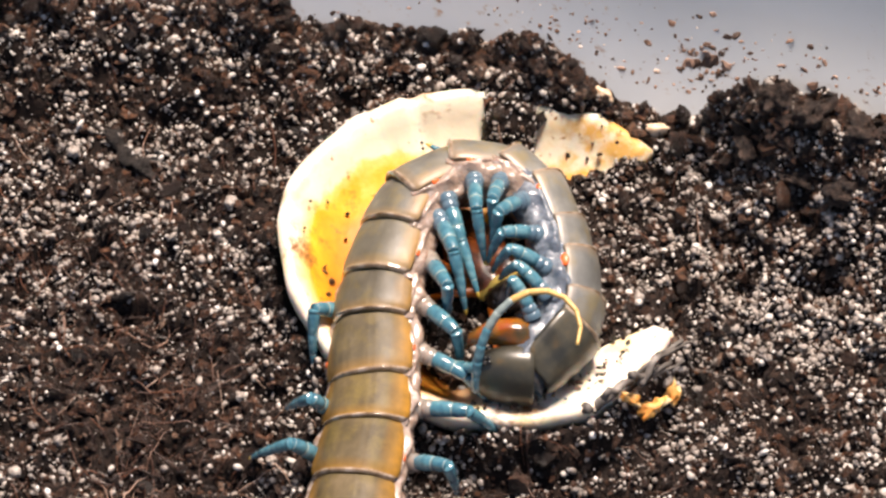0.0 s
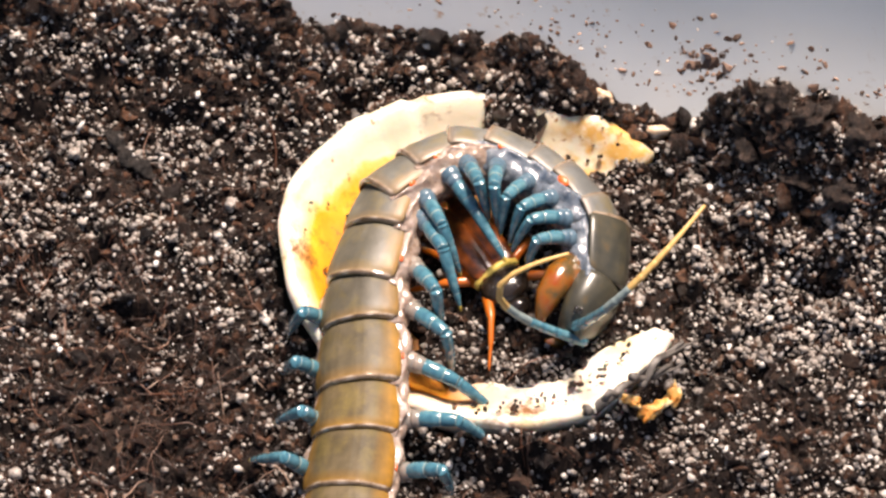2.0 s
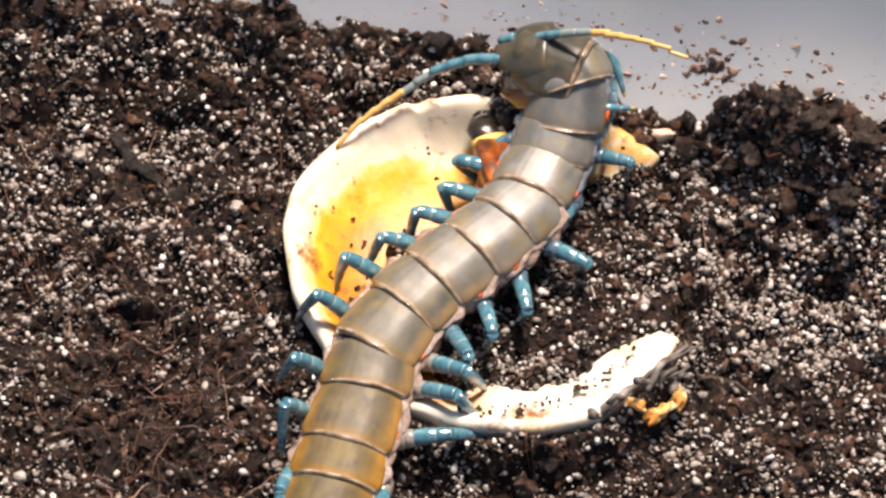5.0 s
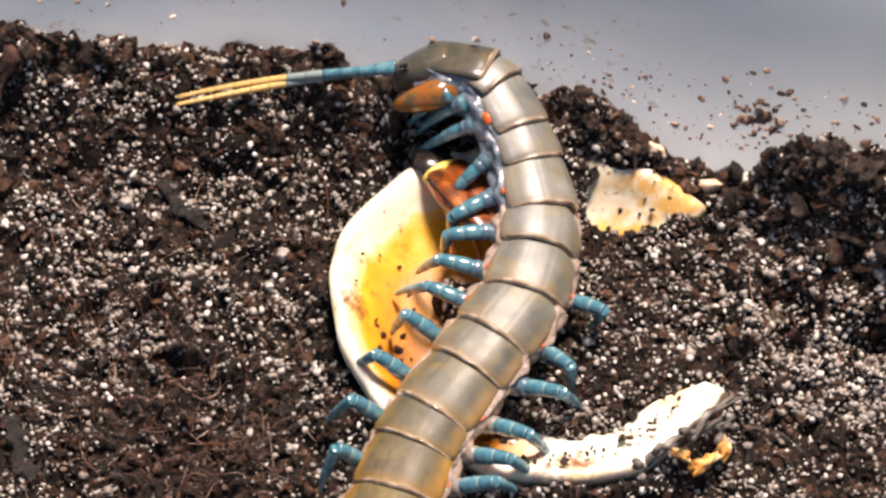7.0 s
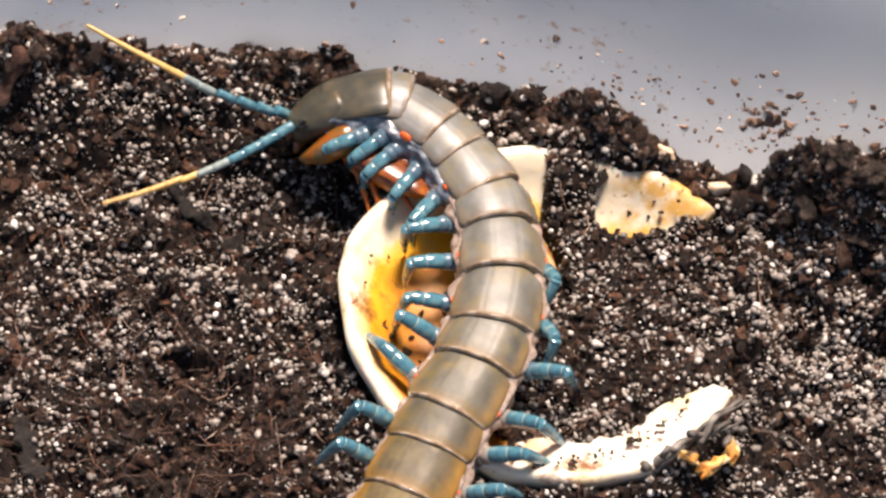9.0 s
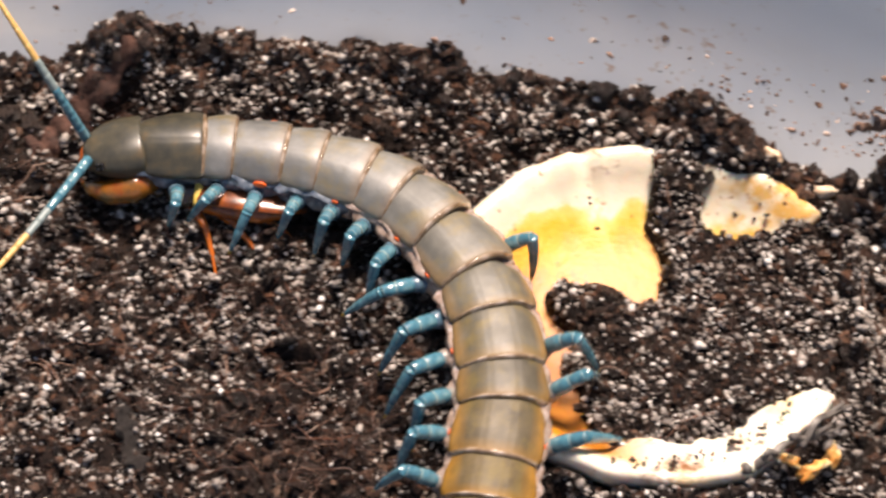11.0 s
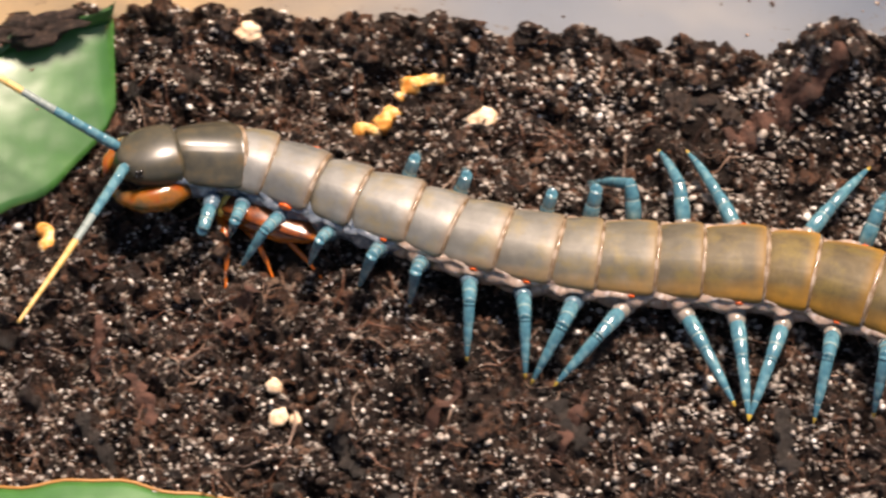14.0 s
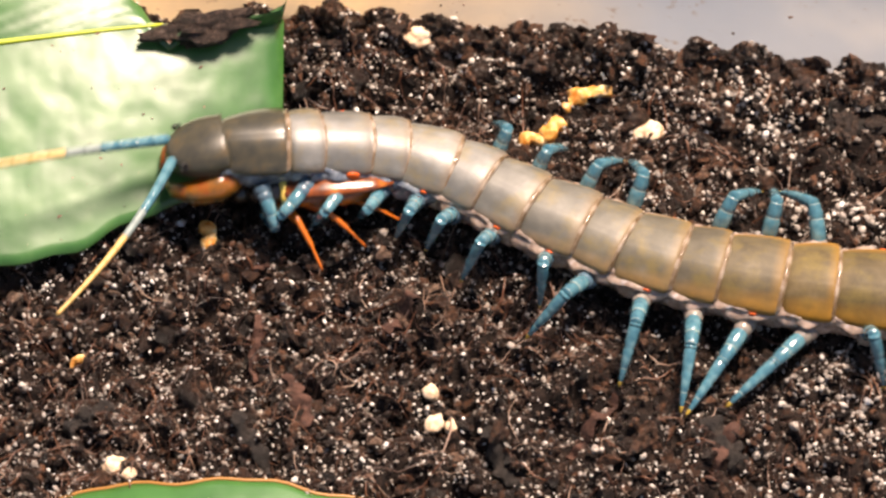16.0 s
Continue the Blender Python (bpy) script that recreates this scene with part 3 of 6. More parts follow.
# colours of the plates from front to rear: dark, middle and light blotches, then the two ambers of the sides
FRONT = ((0.080, 0.081, 0.072), (0.136, 0.136, 0.122), (0.200, 0.196, 0.180), (0.18, 0.125, 0.075), (0.27, 0.18, 0.10))
MIDDLE = ((0.065, 0.060, 0.044), (0.107, 0.098, 0.073), (0.158, 0.145, 0.113), (0.22, 0.145, 0.06), (0.32, 0.18, 0.05))
HIND = ((0.065, 0.048, 0.023), (0.106, 0.079, 0.039), (0.158, 0.118, 0.066), (0.25, 0.13, 0.022), (0.37, 0.18, 0.022))


def plate_tone(v):
    """Back plate material: 0 grey-olive in front, 1 grey-brown, 2 amber-olive behind."""
    a, b, f = (FRONT, MIDDLE, v) if v < 1 else (MIDDLE, HIND, v - 1)
    tone = [tuple(p + (q - p) * f for p, q in zip(one, two)) for one, two in zip(a, b)]
    return shell("horn shell plate", tone[:3], tone[3:], float(np.interp(v, (0, 1, 2), (1.0, 0.46, 0.18))), float(np.interp(v, (0, 1, 2), (0.80, 0.72, 0.60))))


PLATE_TONES = [plate_tone(v) for v in (0.0, 0.3, 0.6, 0.85, 1.1, 1.4, 1.7, 2.0)]
rim_mat = material("brown-pink plate margin", (0.24, 0.15, 0.10), 0.14, coat=1.0)
paint(rim_mat, ramp(rim_mat, noise_of(rim_mat, 380, 4), [(0.35, (0.13, 0.080, 0.036)), (0.52, (0.24, 0.168, 0.105)), (0.70, (0.43, 0.35, 0.275))]))
skin_mat = material("pinkish side membrane", (0.44, 0.28, 0.22), 0.2, coat=0.7, sss=0.25)
paint(skin_mat, ramp(skin_mat, noise_of(skin_mat, 600, 4), [(0.3, (0.21, 0.14, 0.095)), (0.6, (0.36, 0.275, 0.225)), (0.8, (0.56, 0.49, 0.46))]))
bump(skin_mat, noise_of(skin_mat, 900, 4), 0.6, 0.0006)
front_skin_mat = material("bluish side membrane", (0.40, 0.42, 0.45), 0.2, coat=0.7, sss=0.2)
paint(front_skin_mat, ramp(front_skin_mat, noise_of(front_skin_mat, 600, 4), [(0.3, (0.06, 0.08, 0.11)), (0.58, (0.17, 0.195, 0.225)), (0.8, (0.40, 0.41, 0.43))]))
bump(front_skin_mat, noise_of(front_skin_mat, 900, 4), 0.6, 0.0006)
pore_mat = material("orange breathing pore", (0.75, 0.12, 0.015), 0.35, coat=0.3)
head_mat = material("dark olive head shell", (0.10, 0.08, 0.045), 0.36, coat=0.2)
paint(head_mat, ramp(head_mat, noise_of(head_mat, 350, 4), [(0.35, (0.034, 0.033, 0.025)), (0.58, (0.058, 0.052, 0.034)), (0.8, (0.105, 0.068, 0.028))]))
blue_mat = material("steel-blue leg", (0.05, 0.19, 0.27), 0.16, coat=0.9, sss=0.1)
paint(blue_mat, ramp(blue_mat, noise_of(blue_mat, 500, 3), [(0.3, (0.026, 0.098, 0.145)), (0.55, (0.060, 0.178, 0.225)), (0.8, (0.15, 0.285, 0.315))]))
joint_mat = material("pale leg joint", (0.20, 0.28, 0.27), 0.25, coat=0.6)
tip_mat = material("yellow claw", (0.48, 0.33, 0.05), 0.35)
hip_mat = material("milky pinkish hip joint", (0.36, 0.31, 0.27), 0.25, coat=0.6, sss=0.2)
paint(hip_mat, ramp(hip_mat, noise_of(hip_mat, 450, 3), [(0.35, (0.20, 0.19, 0.165)), (0.6, (0.29, 0.235, 0.195)), (0.8, (0.40, 0.34, 0.30))]))
front_hip_mat = material("blue-grey hip joint", (0.16, 0.21, 0.25), 0.25, coat=0.6)
paint(front_hip_mat, ramp(front_hip_mat, noise_of(front_hip_mat, 450, 3), [(0.35, (0.055, 0.11, 0.155)), (0.65, (0.11, 0.17, 0.21)), (0.8, (0.24, 0.28, 0.30))]))
straw_mat = material("straw-yellow feeler", (0.56, 0.36, 0.12), 0.4, sss=0.1)
grey_mat = material("blue-grey feeler", (0.20, 0.25, 0.24), 0.4)
amber_mat = material("amber poison claw", (0.50, 0.20, 0.03), 0.2, coat=0.6)
paint(amber_mat, ramp(amber_mat, noise_of(amber_mat, 300, 3), [(0.34, (0.26, 0.05, 0.004)), (0.5, (0.24, 0.085, 0.009)), (0.66, (0.085, 0.058, 0.018))]))

# lengths of head and plates along the body, millimetres
LENGTH = [9.5, 11.0, 5.4, 9.2, 6.9, 9.8, 7.8, 9.4, 10.4, 7.9, 10.6, 8.2, 11.4, 8.8, 11.4, 9.0, 11.4, 9.0, 11.0, 9.0, 8.6, 7.0]
HALF = [6.0, 7.6, 7.4, 7.3, 7.3, 7.5, 7.6, 7.8, 8.0, 8.1, 8.2, 8.2, 8.3, 8.3, 8.3, 8.2, 8.2, 8.1, 8.0, 7.8, 7.4, 6.6]
PORES = (3, 5, 7, 8, 10, 12, 14, 16, 18, 20)


def plate(bm, length, half, arch=4.4, front=0.89, square=2.8):
    """One back plate: arched across, wider behind, with a raised rear margin, as a closed shell."""
    n = 40
    steps = [0.93 * j / 22 for j in range(23)] + [0.943, 0.954, 0.965, 0.976, 0.988, 1.0]
    rings = []
    for v in steps:
        y = (0.5 - v) * (length + 1.3)
        w = half * (front + (1 - front) * math.sin(min(v * 1.25, 1) * math.pi / 2))
        if v > 0.80:
            w *= 1 - 0.15 * ((v - 0.80) / 0.20) ** 3
        if v < 0.16:
            w *= 1 - 0.15 * ((0.16 - v) / 0.16) ** 2
        lift = -0.95 + 0.95 * v + 0.55 * (1 - abs(2 * v - 1) ** 3.4) + 0.42 * math.exp(-((v - 0.965) / 0.024) ** 2)
        bow = 0.7 * (v - 0.5)
        top, low = [], []
        for i in range(n + 1):
            u = -1 + 2 * i / n
            z = arch * (1 - abs(u) ** square) * (1 - 0.06 * u * u) + lift - 0.6 + 0.15 * math.exp(-((abs(u) - 0.91) / 0.05) ** 2) - 0.06 * math.exp(-((abs(u) - 0.30) / 0.03) ** 2)
            yy = y - bow * (1 - u * u) * 0.9
            top.append((w * u * MM, yy * MM, z * MM))
            low.append((w * u * 0.985 * MM, yy * MM, (z - 0.55) * MM))
        rings.append(top + low[::-1])
    loft(bm, rings, slot=lambda j: 1 if steps[j] > 0.92 else 0)


def membrane(bm, length, half, seed):
    """The soft wrinkled flank and belly under a plate."""
    n, m = 52, 34
    rings = []
    for j in range(m + 1):
        v = j / m
        y = (0.5 - v) * (length + 2.2)
        bulge = 0.96 + 0.13 * math.sin(v * math.pi) ** 1.5 + 0.012 * math.sin(v * 16 + seed)
        ring = []
        for i in range(n):
            a = 2 * math.pi * i / n
            c, s = math.cos(a), math.sin(a)
            x = half * 0.98 * math.copysign(abs(c) ** 0.62, c) * bulge
            z = (2.4 * s if s > 0 else 5.4 * math.copysign(abs(s) ** 0.8, s)) - 1.8
            fold = abs(((v * 2.0 + 0.9 * s + 0.37 * seed) % 1) - 0.5) * 2
            crease = abs(((v * 1.0 - 1.6 * s + 0.21 * seed) % 1) - 0.5) * 2
            k = 1 + (0.10 * (fold - 0.5) + 0.12 * (crease ** 0.6 - 0.6)) * (1 - abs(s)) + 0.02 * math.sin(7 * a + 9 * v + seed)
            ring.append((x * k * MM, y * MM, z * MM))
        rings.append(ring)
    loft(bm, rings)


THIGH, SHIN = 9.6, 11.8


def limb_mesh(name, bones, mats, long, sag):
    """A tapering run of joints along +x: (place, radius, material) at each ring."""
    bm = bmesh.new()
    pts, rad, kind = [], [], []
    end = bones[-1][0]
    for (x0, r0, m0), (x1, r1, m1) in zip(bones, bones[1:]):
        for f in (0.0, 0.06, 0.3, 0.65, 0.94):
            x = x0 + (x1 - x0) * f
            ring = f == 0.94 and 3 < x0 < 8
            pts.append((x * long * MM, 0, sag * math.sin(math.pi * x / end) * MM))
            rad.append((r0 + (r1 - r0) * f) * (0.93 if f == 0.0 and x0 else 1.0 + 0.08 * math.sin(f * math.pi)) * 0.9 * MM)
            kind.append(1 if ring else m0)
    pts.append((end * long * MM, 0, 0))
    rad.append(bones[-1][1] * 0.9 * MM)
    kind.append(bones[-1][2])
    tube(bm, pts, rad, 12, slot=lambda j: kind[j])
    return mesh_of(name, bm, mats)


def leg_meshes(k):
    """Thigh and shin of the legs of segment k."""
    long = reach(k)
    hip = front_hip_mat if k < 10 else hip_mat
    thick = 0.86 if k < 5 else 0.94 if k < 9 else 1.0
    thigh = [(0, 2.1 * thick, 2), (1.7, 1.85 * thick, 2), (3.2, 1.62 * thick, 0), (7.0, 1.5 * thick, 0), (THIGH, 1.22 * thick, 0)]
    shin = [(0, 1.24 * thick, 0), (0.5, 1.22 * thick, 0), (4.6, 1.06 * thick, 0), (8.4, 0.72 * thick, 0), (10.7, 0.42, 3), (SHIN, 0.10, 3)]
    return (limb_mesh("leg", thigh, [blue_mat, joint_mat, hip, tip_mat], long, 0.45),
            limb_mesh("lower_leg", shin, [blue_mat, joint_mat, hip, tip_mat], long, 0.35))


def reach(k):
    return 0.78 if k < 5 else 0.9 if k < 9 else 1.0 if k < 18 else 1.12


def build_head(beast):
    bm = bmesh.new()
    rings = []
    for j in range(13):
        v = j / 12
        y = 5.4 - 10.8 * v
        w = 6.3 * math.sqrt(max(0.02, 1 - (1 - min(v * 1.25, 1)) ** 2.3)) * (1 - 0.05 * v)
        h = 4.3 * (0.35 + 0.65 * math.sin(min(v * 1.1, 1) * math.pi / 2))
        ring = []
        for i in range(22):
            a = 2 * math.pi * i / 22
            c, s = math.cos(a), math.sin(a)
            ring.append((w * math.copysign(abs(c) ** 0.85, c) * MM, y * MM, ((h if s > 0 else 3.2) * math.copysign(abs(s) ** 0.9, s) - 0.9) * MM))
        rings.append(ring)
    loft(bm, rings)
    head = part("head", bm, head_mat, beast, "dark olive-brown rounded head plate")
    for side in (-1, 1):
        bm = bmesh.new()
        for k in range(4):
            m = Matrix.Translation((side * (4.5 + 0.35 * (k % 2)) * MM, (3.1 - 0.8 * (k // 2)) * MM, (1.0 - 0.75 * (k % 2)) * MM))
            bmesh.ops.create_icosphere(bm, subdivisions=2, radius=0.42 * MM, matrix=m)
        part("eyes", bm, dark_mat, head, "cluster of small black eyes")
        bm = bmesh.new()
        path = [(side * 4.6, -6.5, -4.0), (side * 6.0, -2.5, -4.8), (side * 6.0, 1.6, -5.4), (side * 4.2, 4.8, -6.0), (side * 1.4, 6.4, -6.4)]
        tube(bm, [tuple(c * MM for c in p) for p in path], [r * MM for r in (2.6, 2.9, 2.3, 1.2, 0.25)], 14)
        part("poison_claw", bm, amber_mat, head, "glossy amber curved poison claw")
    return head


dark_mat = material("black gloss", (0.01, 0.009, 0.008), 0.2, coat=0.5)
FEELER = (3.3,) * 12


def feeler_piece(index, beast):
    """One rigid stretch of a feeler, made of short beads, pointing along +y."""
    bm = bmesh.new()
    r0, r1 = 1.05 - 0.06 * index, 0.99 - 0.06 * index
    length, beads = FEELER[index] + 0.3, 2
    pts, rad = [], []
    for k in range(beads):
        for f in (0.0, 0.2, 0.6, 0.95):
            v = (k + f) / beads
            pts.append((0, v * length * MM, 0.05 * math.sin(v * math.pi) * MM))
            rad.append((r0 + (r1 - r0) * v) * (0.97 if f == 0.0 else 1.0) * MM)
    pts.append((0, length * MM, 0))
    rad.append(r1 * 0.6 * MM)
    tube(bm, pts, rad, 9)
    return part("feeler_joint", bm, (blue_mat, blue_mat, grey_mat, straw_mat, straw_mat, straw_mat)[index // 2], beast,
                ("blue base of the feeler", "blue base of the feeler", "blue-grey middle of the feeler", "straw-yellow stretch of the feeler", "straw-yellow stretch of the feeler", "straw-yellow feeler tip")[index // 2])


def build_centipede():
    beast = new("centipede")
    tagged(beast, "large grey-olive centipede with steel-blue legs and amber margins", "centipede")
    pieces = [build_head(beast)]
    legs = {}
    for k in range(1, 22):
        bm = bmesh.new()
        plate(bm, LENGTH[k], HALF[k], 4.5 if k > 1 else 4.7, 0.89 if k > 1 else 0.78, 2.8 if k > 1 else 2.2)
        seg = part("body_segment", bm, [head_mat if k < 2 else PLATE_TONES[min(7, max(0, k - 6))], rim_mat], beast, "grey-olive glossy back plate with amber margins" if k > 1 else "dark olive first back plate")
        bm = bmesh.new()
        membrane(bm, LENGTH[k], HALF[k] * (0.86 if k < 3 else 1.0), k)
        part("side_membrane", bm, skin_mat if k > 5 else front_skin_mat, seg, "wrinkled pinkish side membrane" if k > 5 else "wrinkled bluish-grey side membrane")
        thigh, shin = leg_meshes(k)
        for side in (-1, 1):
            if k in PORES:
                bm = bmesh.new()
                r = 1.0 if k == 3 else 0.55
                m = Matrix.Translation((side * HALF[k] * 1.02 * MM, -1.5 * MM, -0.9 * MM)) @ Matrix.Diagonal((0.32, 1.3, 0.8, 1))
                bmesh.ops.create_icosphere(bm, subdivisions=2, radius=r * MM, matrix=m)
                part("breathing_pore", bm, pore_mat, seg, "orange oval breathing pore")
            legs[k, side] = tagged(new("leg", thigh), "steel-blue upper leg with a milky hip"), tagged(new("lower_leg", shin), "steel-blue jointed lower leg with a yellow claw")
            for piece in legs[k, side]:
                piece.parent = seg
        pieces.append(seg)
    for side in (-1, 1):
        bm = bmesh.new()
        pts = [(side * 3.5, -2, -1), (side * 5, -9, 0), (side * 7, -17, -1), (side * 8, -24, -3)]
        tube(bm, [tuple(c * MM for c in p) for p in pts], [1.7 * MM, 1.6 * MM, 1.2 * MM, 0.3 * MM], 10)
        part("tail_leg", bm, blue_mat, pieces[-1], "long blue trailing tail leg")
    feelers_ = {(side, i): feeler_piece(i, beast) for side in (0, 1) for i in range(12)}
    return beast, pieces, legs, feelers_


beast, pieces, legs, feeler_parts = build_centipede()

# ---- the prey ----
roach_mat = material("dark roach shell", (0.02, 0.014, 0.01), 0.2, coat=0.5)
wing_mat = material("russet roach wing", (0.30, 0.085, 0.015), 0.28, coat=0.4)
paint(wing_mat, ramp(wing_mat, noise_of(wing_mat, 300, 4), [(0.35, (0.055, 0.016, 0.005)), (0.55, (0.22, 0.052, 0.008)), (0.75, (0.48, 0.15, 0.022))]))
abdomen_mat = material("orange-banded roach abdomen", (0.40, 0.10, 0.012), 0.25, coat=0.5)
paint(abdomen_mat, ramp(abdomen_mat, noise_of(abdomen_mat, 260, 4), [(0.35, (0.16, 0.034, 0.006)), (0.5, (0.44, 0.105, 0.010)), (0.72, (0.64, 0.22, 0.03))]))
limb_mat = material("orange roach leg", (0.46, 0.11, 0.008), 0.3, coat=0.4)
cream_mat = material("cream roach collar", (0.75, 0.55, 0.12), 0.35)


def build_roach():
    roach = new("cockroach")
    roach_legs = {}
    tagged(roach, "dead brown-black cockroach with orange legs, held in claws", "cockroach")
    bm = bmesh.new()
    tube(bm, [(0, y * MM, z * MM) for y, z in ((-15, 0.2), (-13, 0.2), (-8, 0.3), (-2, 0.4), (3, 0.4), (4.5, 0.3))], [r * MM for r in (0.6, 3.2, 5.2, 5.4, 4.6, 3.0)], 16, flat=0.5)
    part("abdomen", bm, abdomen_mat, roach, "russet striped abdomen")
    for side in (-1, 1):
        bm = bmesh.new()
        tube(bm, [(side * 1.9 * MM, y * MM, z * MM) for y, z in ((-16, 1.8), (-12, 2.3), (-4, 2.8), (3, 2.4), (4.5, 2.0))], [r * MM for r in (0.5, 2.2, 3.0, 2.4, 1.0)], 14, flat=0.35)
        part("wing", bm, wing_mat, roach, "russet folded wing")
        for k in range(3):
            bm = bmesh.new()
            p = [(0, 0, 0), (1.5, 0, 0.4), (4.8, 0.2, 0.9), (5.2, 0.2, 0.8), (8.8, -0.4, -0.4), (9.2, -0.5, -0.6), (12.0, -1.2, -1.8), (12.6, -1.3, -2.2)]
            tube(bm, [tuple(c * MM for c in q) for q in [(1.25 * a, b, c) for a, b, c in p]], [r * MM for r in (0.9, 1.0, 0.8, 0.62, 0.5, 0.34, 0.26, 0.1)], 9)
            limb = part("roach_leg", bm, limb_mat, roach, "glossy orange leg")
            roach_legs[side, k] = limb
    bm = bmesh.new()
    tube(bm, [(0, y * MM, 0.9 * MM) for y in (3.0, 4.2, 7.0, 9.2, 10.2)], [r * MM for r in (2.4, 4.2, 4.6, 3.2, 1.2)], 16, flat=0.5)
    part("neck_shield", bm, roach_mat, roach, "black glossy neck shield")
    bm = bmesh.new()
    tube(bm, [(0, y * MM, 1.0 * MM) for y in (2.6, 3.2, 3.9, 4.4)], [r * MM for r in (3.2, 4.5, 4.6, 3.6)], 16, flat=0.54)
    part("collar", bm, cream_mat, roach, "cream-yellow collar band")
    bm = bmesh.new()
    bmesh.ops.create_icosphere(bm, subdivisions=3, radius=2.3 * MM, matrix=Matrix.Translation((0, 11 * MM, -0.6 * MM)) @ Matrix.Diagonal((1, 0.8, 0.8, 1)))
    part("roach_head", bm, roach_mat, roach, "small black head")
    return roach, roach_legs


roach, roach_legs = build_roach()


# ---- leaves ----
leaf_mat = material("glossy green leaf", (0.06, 0.17, 0.03), 0.45, coat=0.15)
leaf_mat.node_tree.nodes["Principled BSDF"].inputs["Coat Roughness"].default_value = 0.42
leaf_mat.node_tree.nodes["Principled BSDF"].inputs["Specular IOR Level"].default_value = 0.75
paint(leaf_mat, ramp(leaf_mat, noise_of(leaf_mat, 90, 5), [(0.3, (0.018, 0.090, 0.014)), (0.55, (0.036, 0.135, 0.026)), (0.8, (0.085, 0.19, 0.055))]))
rough_by(leaf_mat, noise_of(leaf_mat, 38, 6, 0.7), 0.20, 0.62)
bump(leaf_mat, noise_of(leaf_mat, 19, 4, 0.5), 0.42, 0.009)
rib_mat = material("yellow-green leaf rib", (0.42, 0.50, 0.05), 0.4)
vein_mat = material("pale leaf vein", (0.40, 0.52, 0.30), 0.4, coat=0.5)
margin_mat = material("reddish leaf margin", (0.30, 0.14, 0.03), 0.45)


def build_leaf(name_label, length, width, m, curl, margin, fold=1.0):
    """A broad leaf along +y from its stalk, with a raised midrib, side veins and a wavy edge."""
    torn = lambda v: min(1.0, max(0.02, (0.83 - v) / 0.05)) if fold < 1 else 1.0
    bm = bmesh.new()
    n, k = 60, 36
    rows = []
    for j in range(n + 1):
        v = j / n
        w = width * math.sin(math.pi * min(1, v ** 0.85)) ** (0.42 - 0.12 * v) * (1 - 0.12 * v) + 0.0004
        w *= 1 + 0.02 * math.sin(v * 31) + 0.012 * math.sin(v * 67)
        row = []
        for i in range(k + 1):
            u = -1 + 2 * i / k
            vein = 0.00012 * math.cos((v * 14 - abs(u) * 3.0) * 2 * math.pi) * min(1, abs(u) * 4) * (1 - abs(u))
            z = curl * (0.55 * abs(u) - 0.75 * u * u) * width * 0.5 + vein + 0.0012 * math.sin(v * 9 + u * 2.1) + 0.006 * math.sin(v * math.pi)
            gone = 0.11 * min(1.0, max(0.0, (v - 0.80) / 0.03)) * (1 + 0.3 * math.sin(v * 85)) * (1 - 0.7 * min(1.0, max(0.0, (v - 0.86) / 0.12))) if fold < 1 else 0.0
            row.append(bm.verts.new((w * (gone + u * fold * torn(v) if u < 0 else gone + (1 - gone) * u), v * length, z + (0.0012 * abs(u) if u < 0 and fold < 1 else 0))))
        rows.append(row)
    for a, b in zip(rows, rows[1:]):
        for i in range(k):
            bm.faces.new((a[i], a[i + 1], b[i + 1], b[i]))
    bmesh.ops.recalc_face_normals(bm, faces=bm.faces)
    bmesh.ops.solidify(bm, geom=bm.faces[:], thickness=0.0005)
    leaf = part("leaf", bm, leaf_mat, label=name_label)
    tagged(leaf, category="leaf", group="leaves")
    bm = bmesh.new()
    pts = [(0, v * length, 0.006 * math.sin(v * math.pi) + 0.0012 * math.sin(v * 9) + 0.0005) for v in np.linspace(-0.12, 0.985 if fold == 1 else 0.83, 40)]
    tube(bm, pts, [0.0013 * (1 - 0.75 * i / 39) for i in range(40)], 8)
    part("midrib", bm, rib_mat, leaf, "yellow-green raised midrib")
    for s in (-1, 1):
        for q in range(6):
            bm = bmesh.new()
            v0 = 0.12 + 0.13 * q
            line = []
            for e in np.linspace(0, 0.86, 9):
                v, u = v0 + 0.17 * e, s * e
                w = width * math.sin(math.pi * min(1, v ** 0.85)) ** (0.42 - 0.12 * v) * (1 - 0.12 * v)
                z = curl * (0.55 * abs(u) - 0.75 * u * u) * width * 0.5 + 0.0012 * math.sin(v * 9 + u * 2.1) + 0.006 * math.sin(v * math.pi) + 0.00012
                line.append((w * u * (fold * torn(v) if u < 0 else 1), v * length, z + (0.0012 * abs(u) if u < 0 and fold < 1 else 0)))
            tube(bm, line, [0.00016 * (1 - 0.7 * i / 8) for i in range(9)], 6)
            part("side_vein", bm, vein_mat, leaf, "pale side vein")
        if margin:
            bm = bmesh.new()
            line = []
            for v in np.linspace(0.05, 0.97, 50):
                w = (width * math.sin(math.pi * min(1, v ** 0.85)) ** (0.42 - 0.12 * v) * (1 - 0.12 * v) + 0.0004) * (1 + 0.02 * math.sin(v * 31) + 0.012 * math.sin(v * 67))
                line.append((s * w, v * length, -0.2 * curl * width * 0.5 + 0.0012 * math.sin(v * 9 + s * 2.1) + 0.006 * math.sin(v * math.pi)))
            tube(bm, line, [0.0004] * 50, 6)
            part("margin", bm, margin_mat, leaf, "thin reddish dried margin")
    leaf.matrix_world = m
    rng = np.random.default_rng(int(length * 1e4))
    dust = []
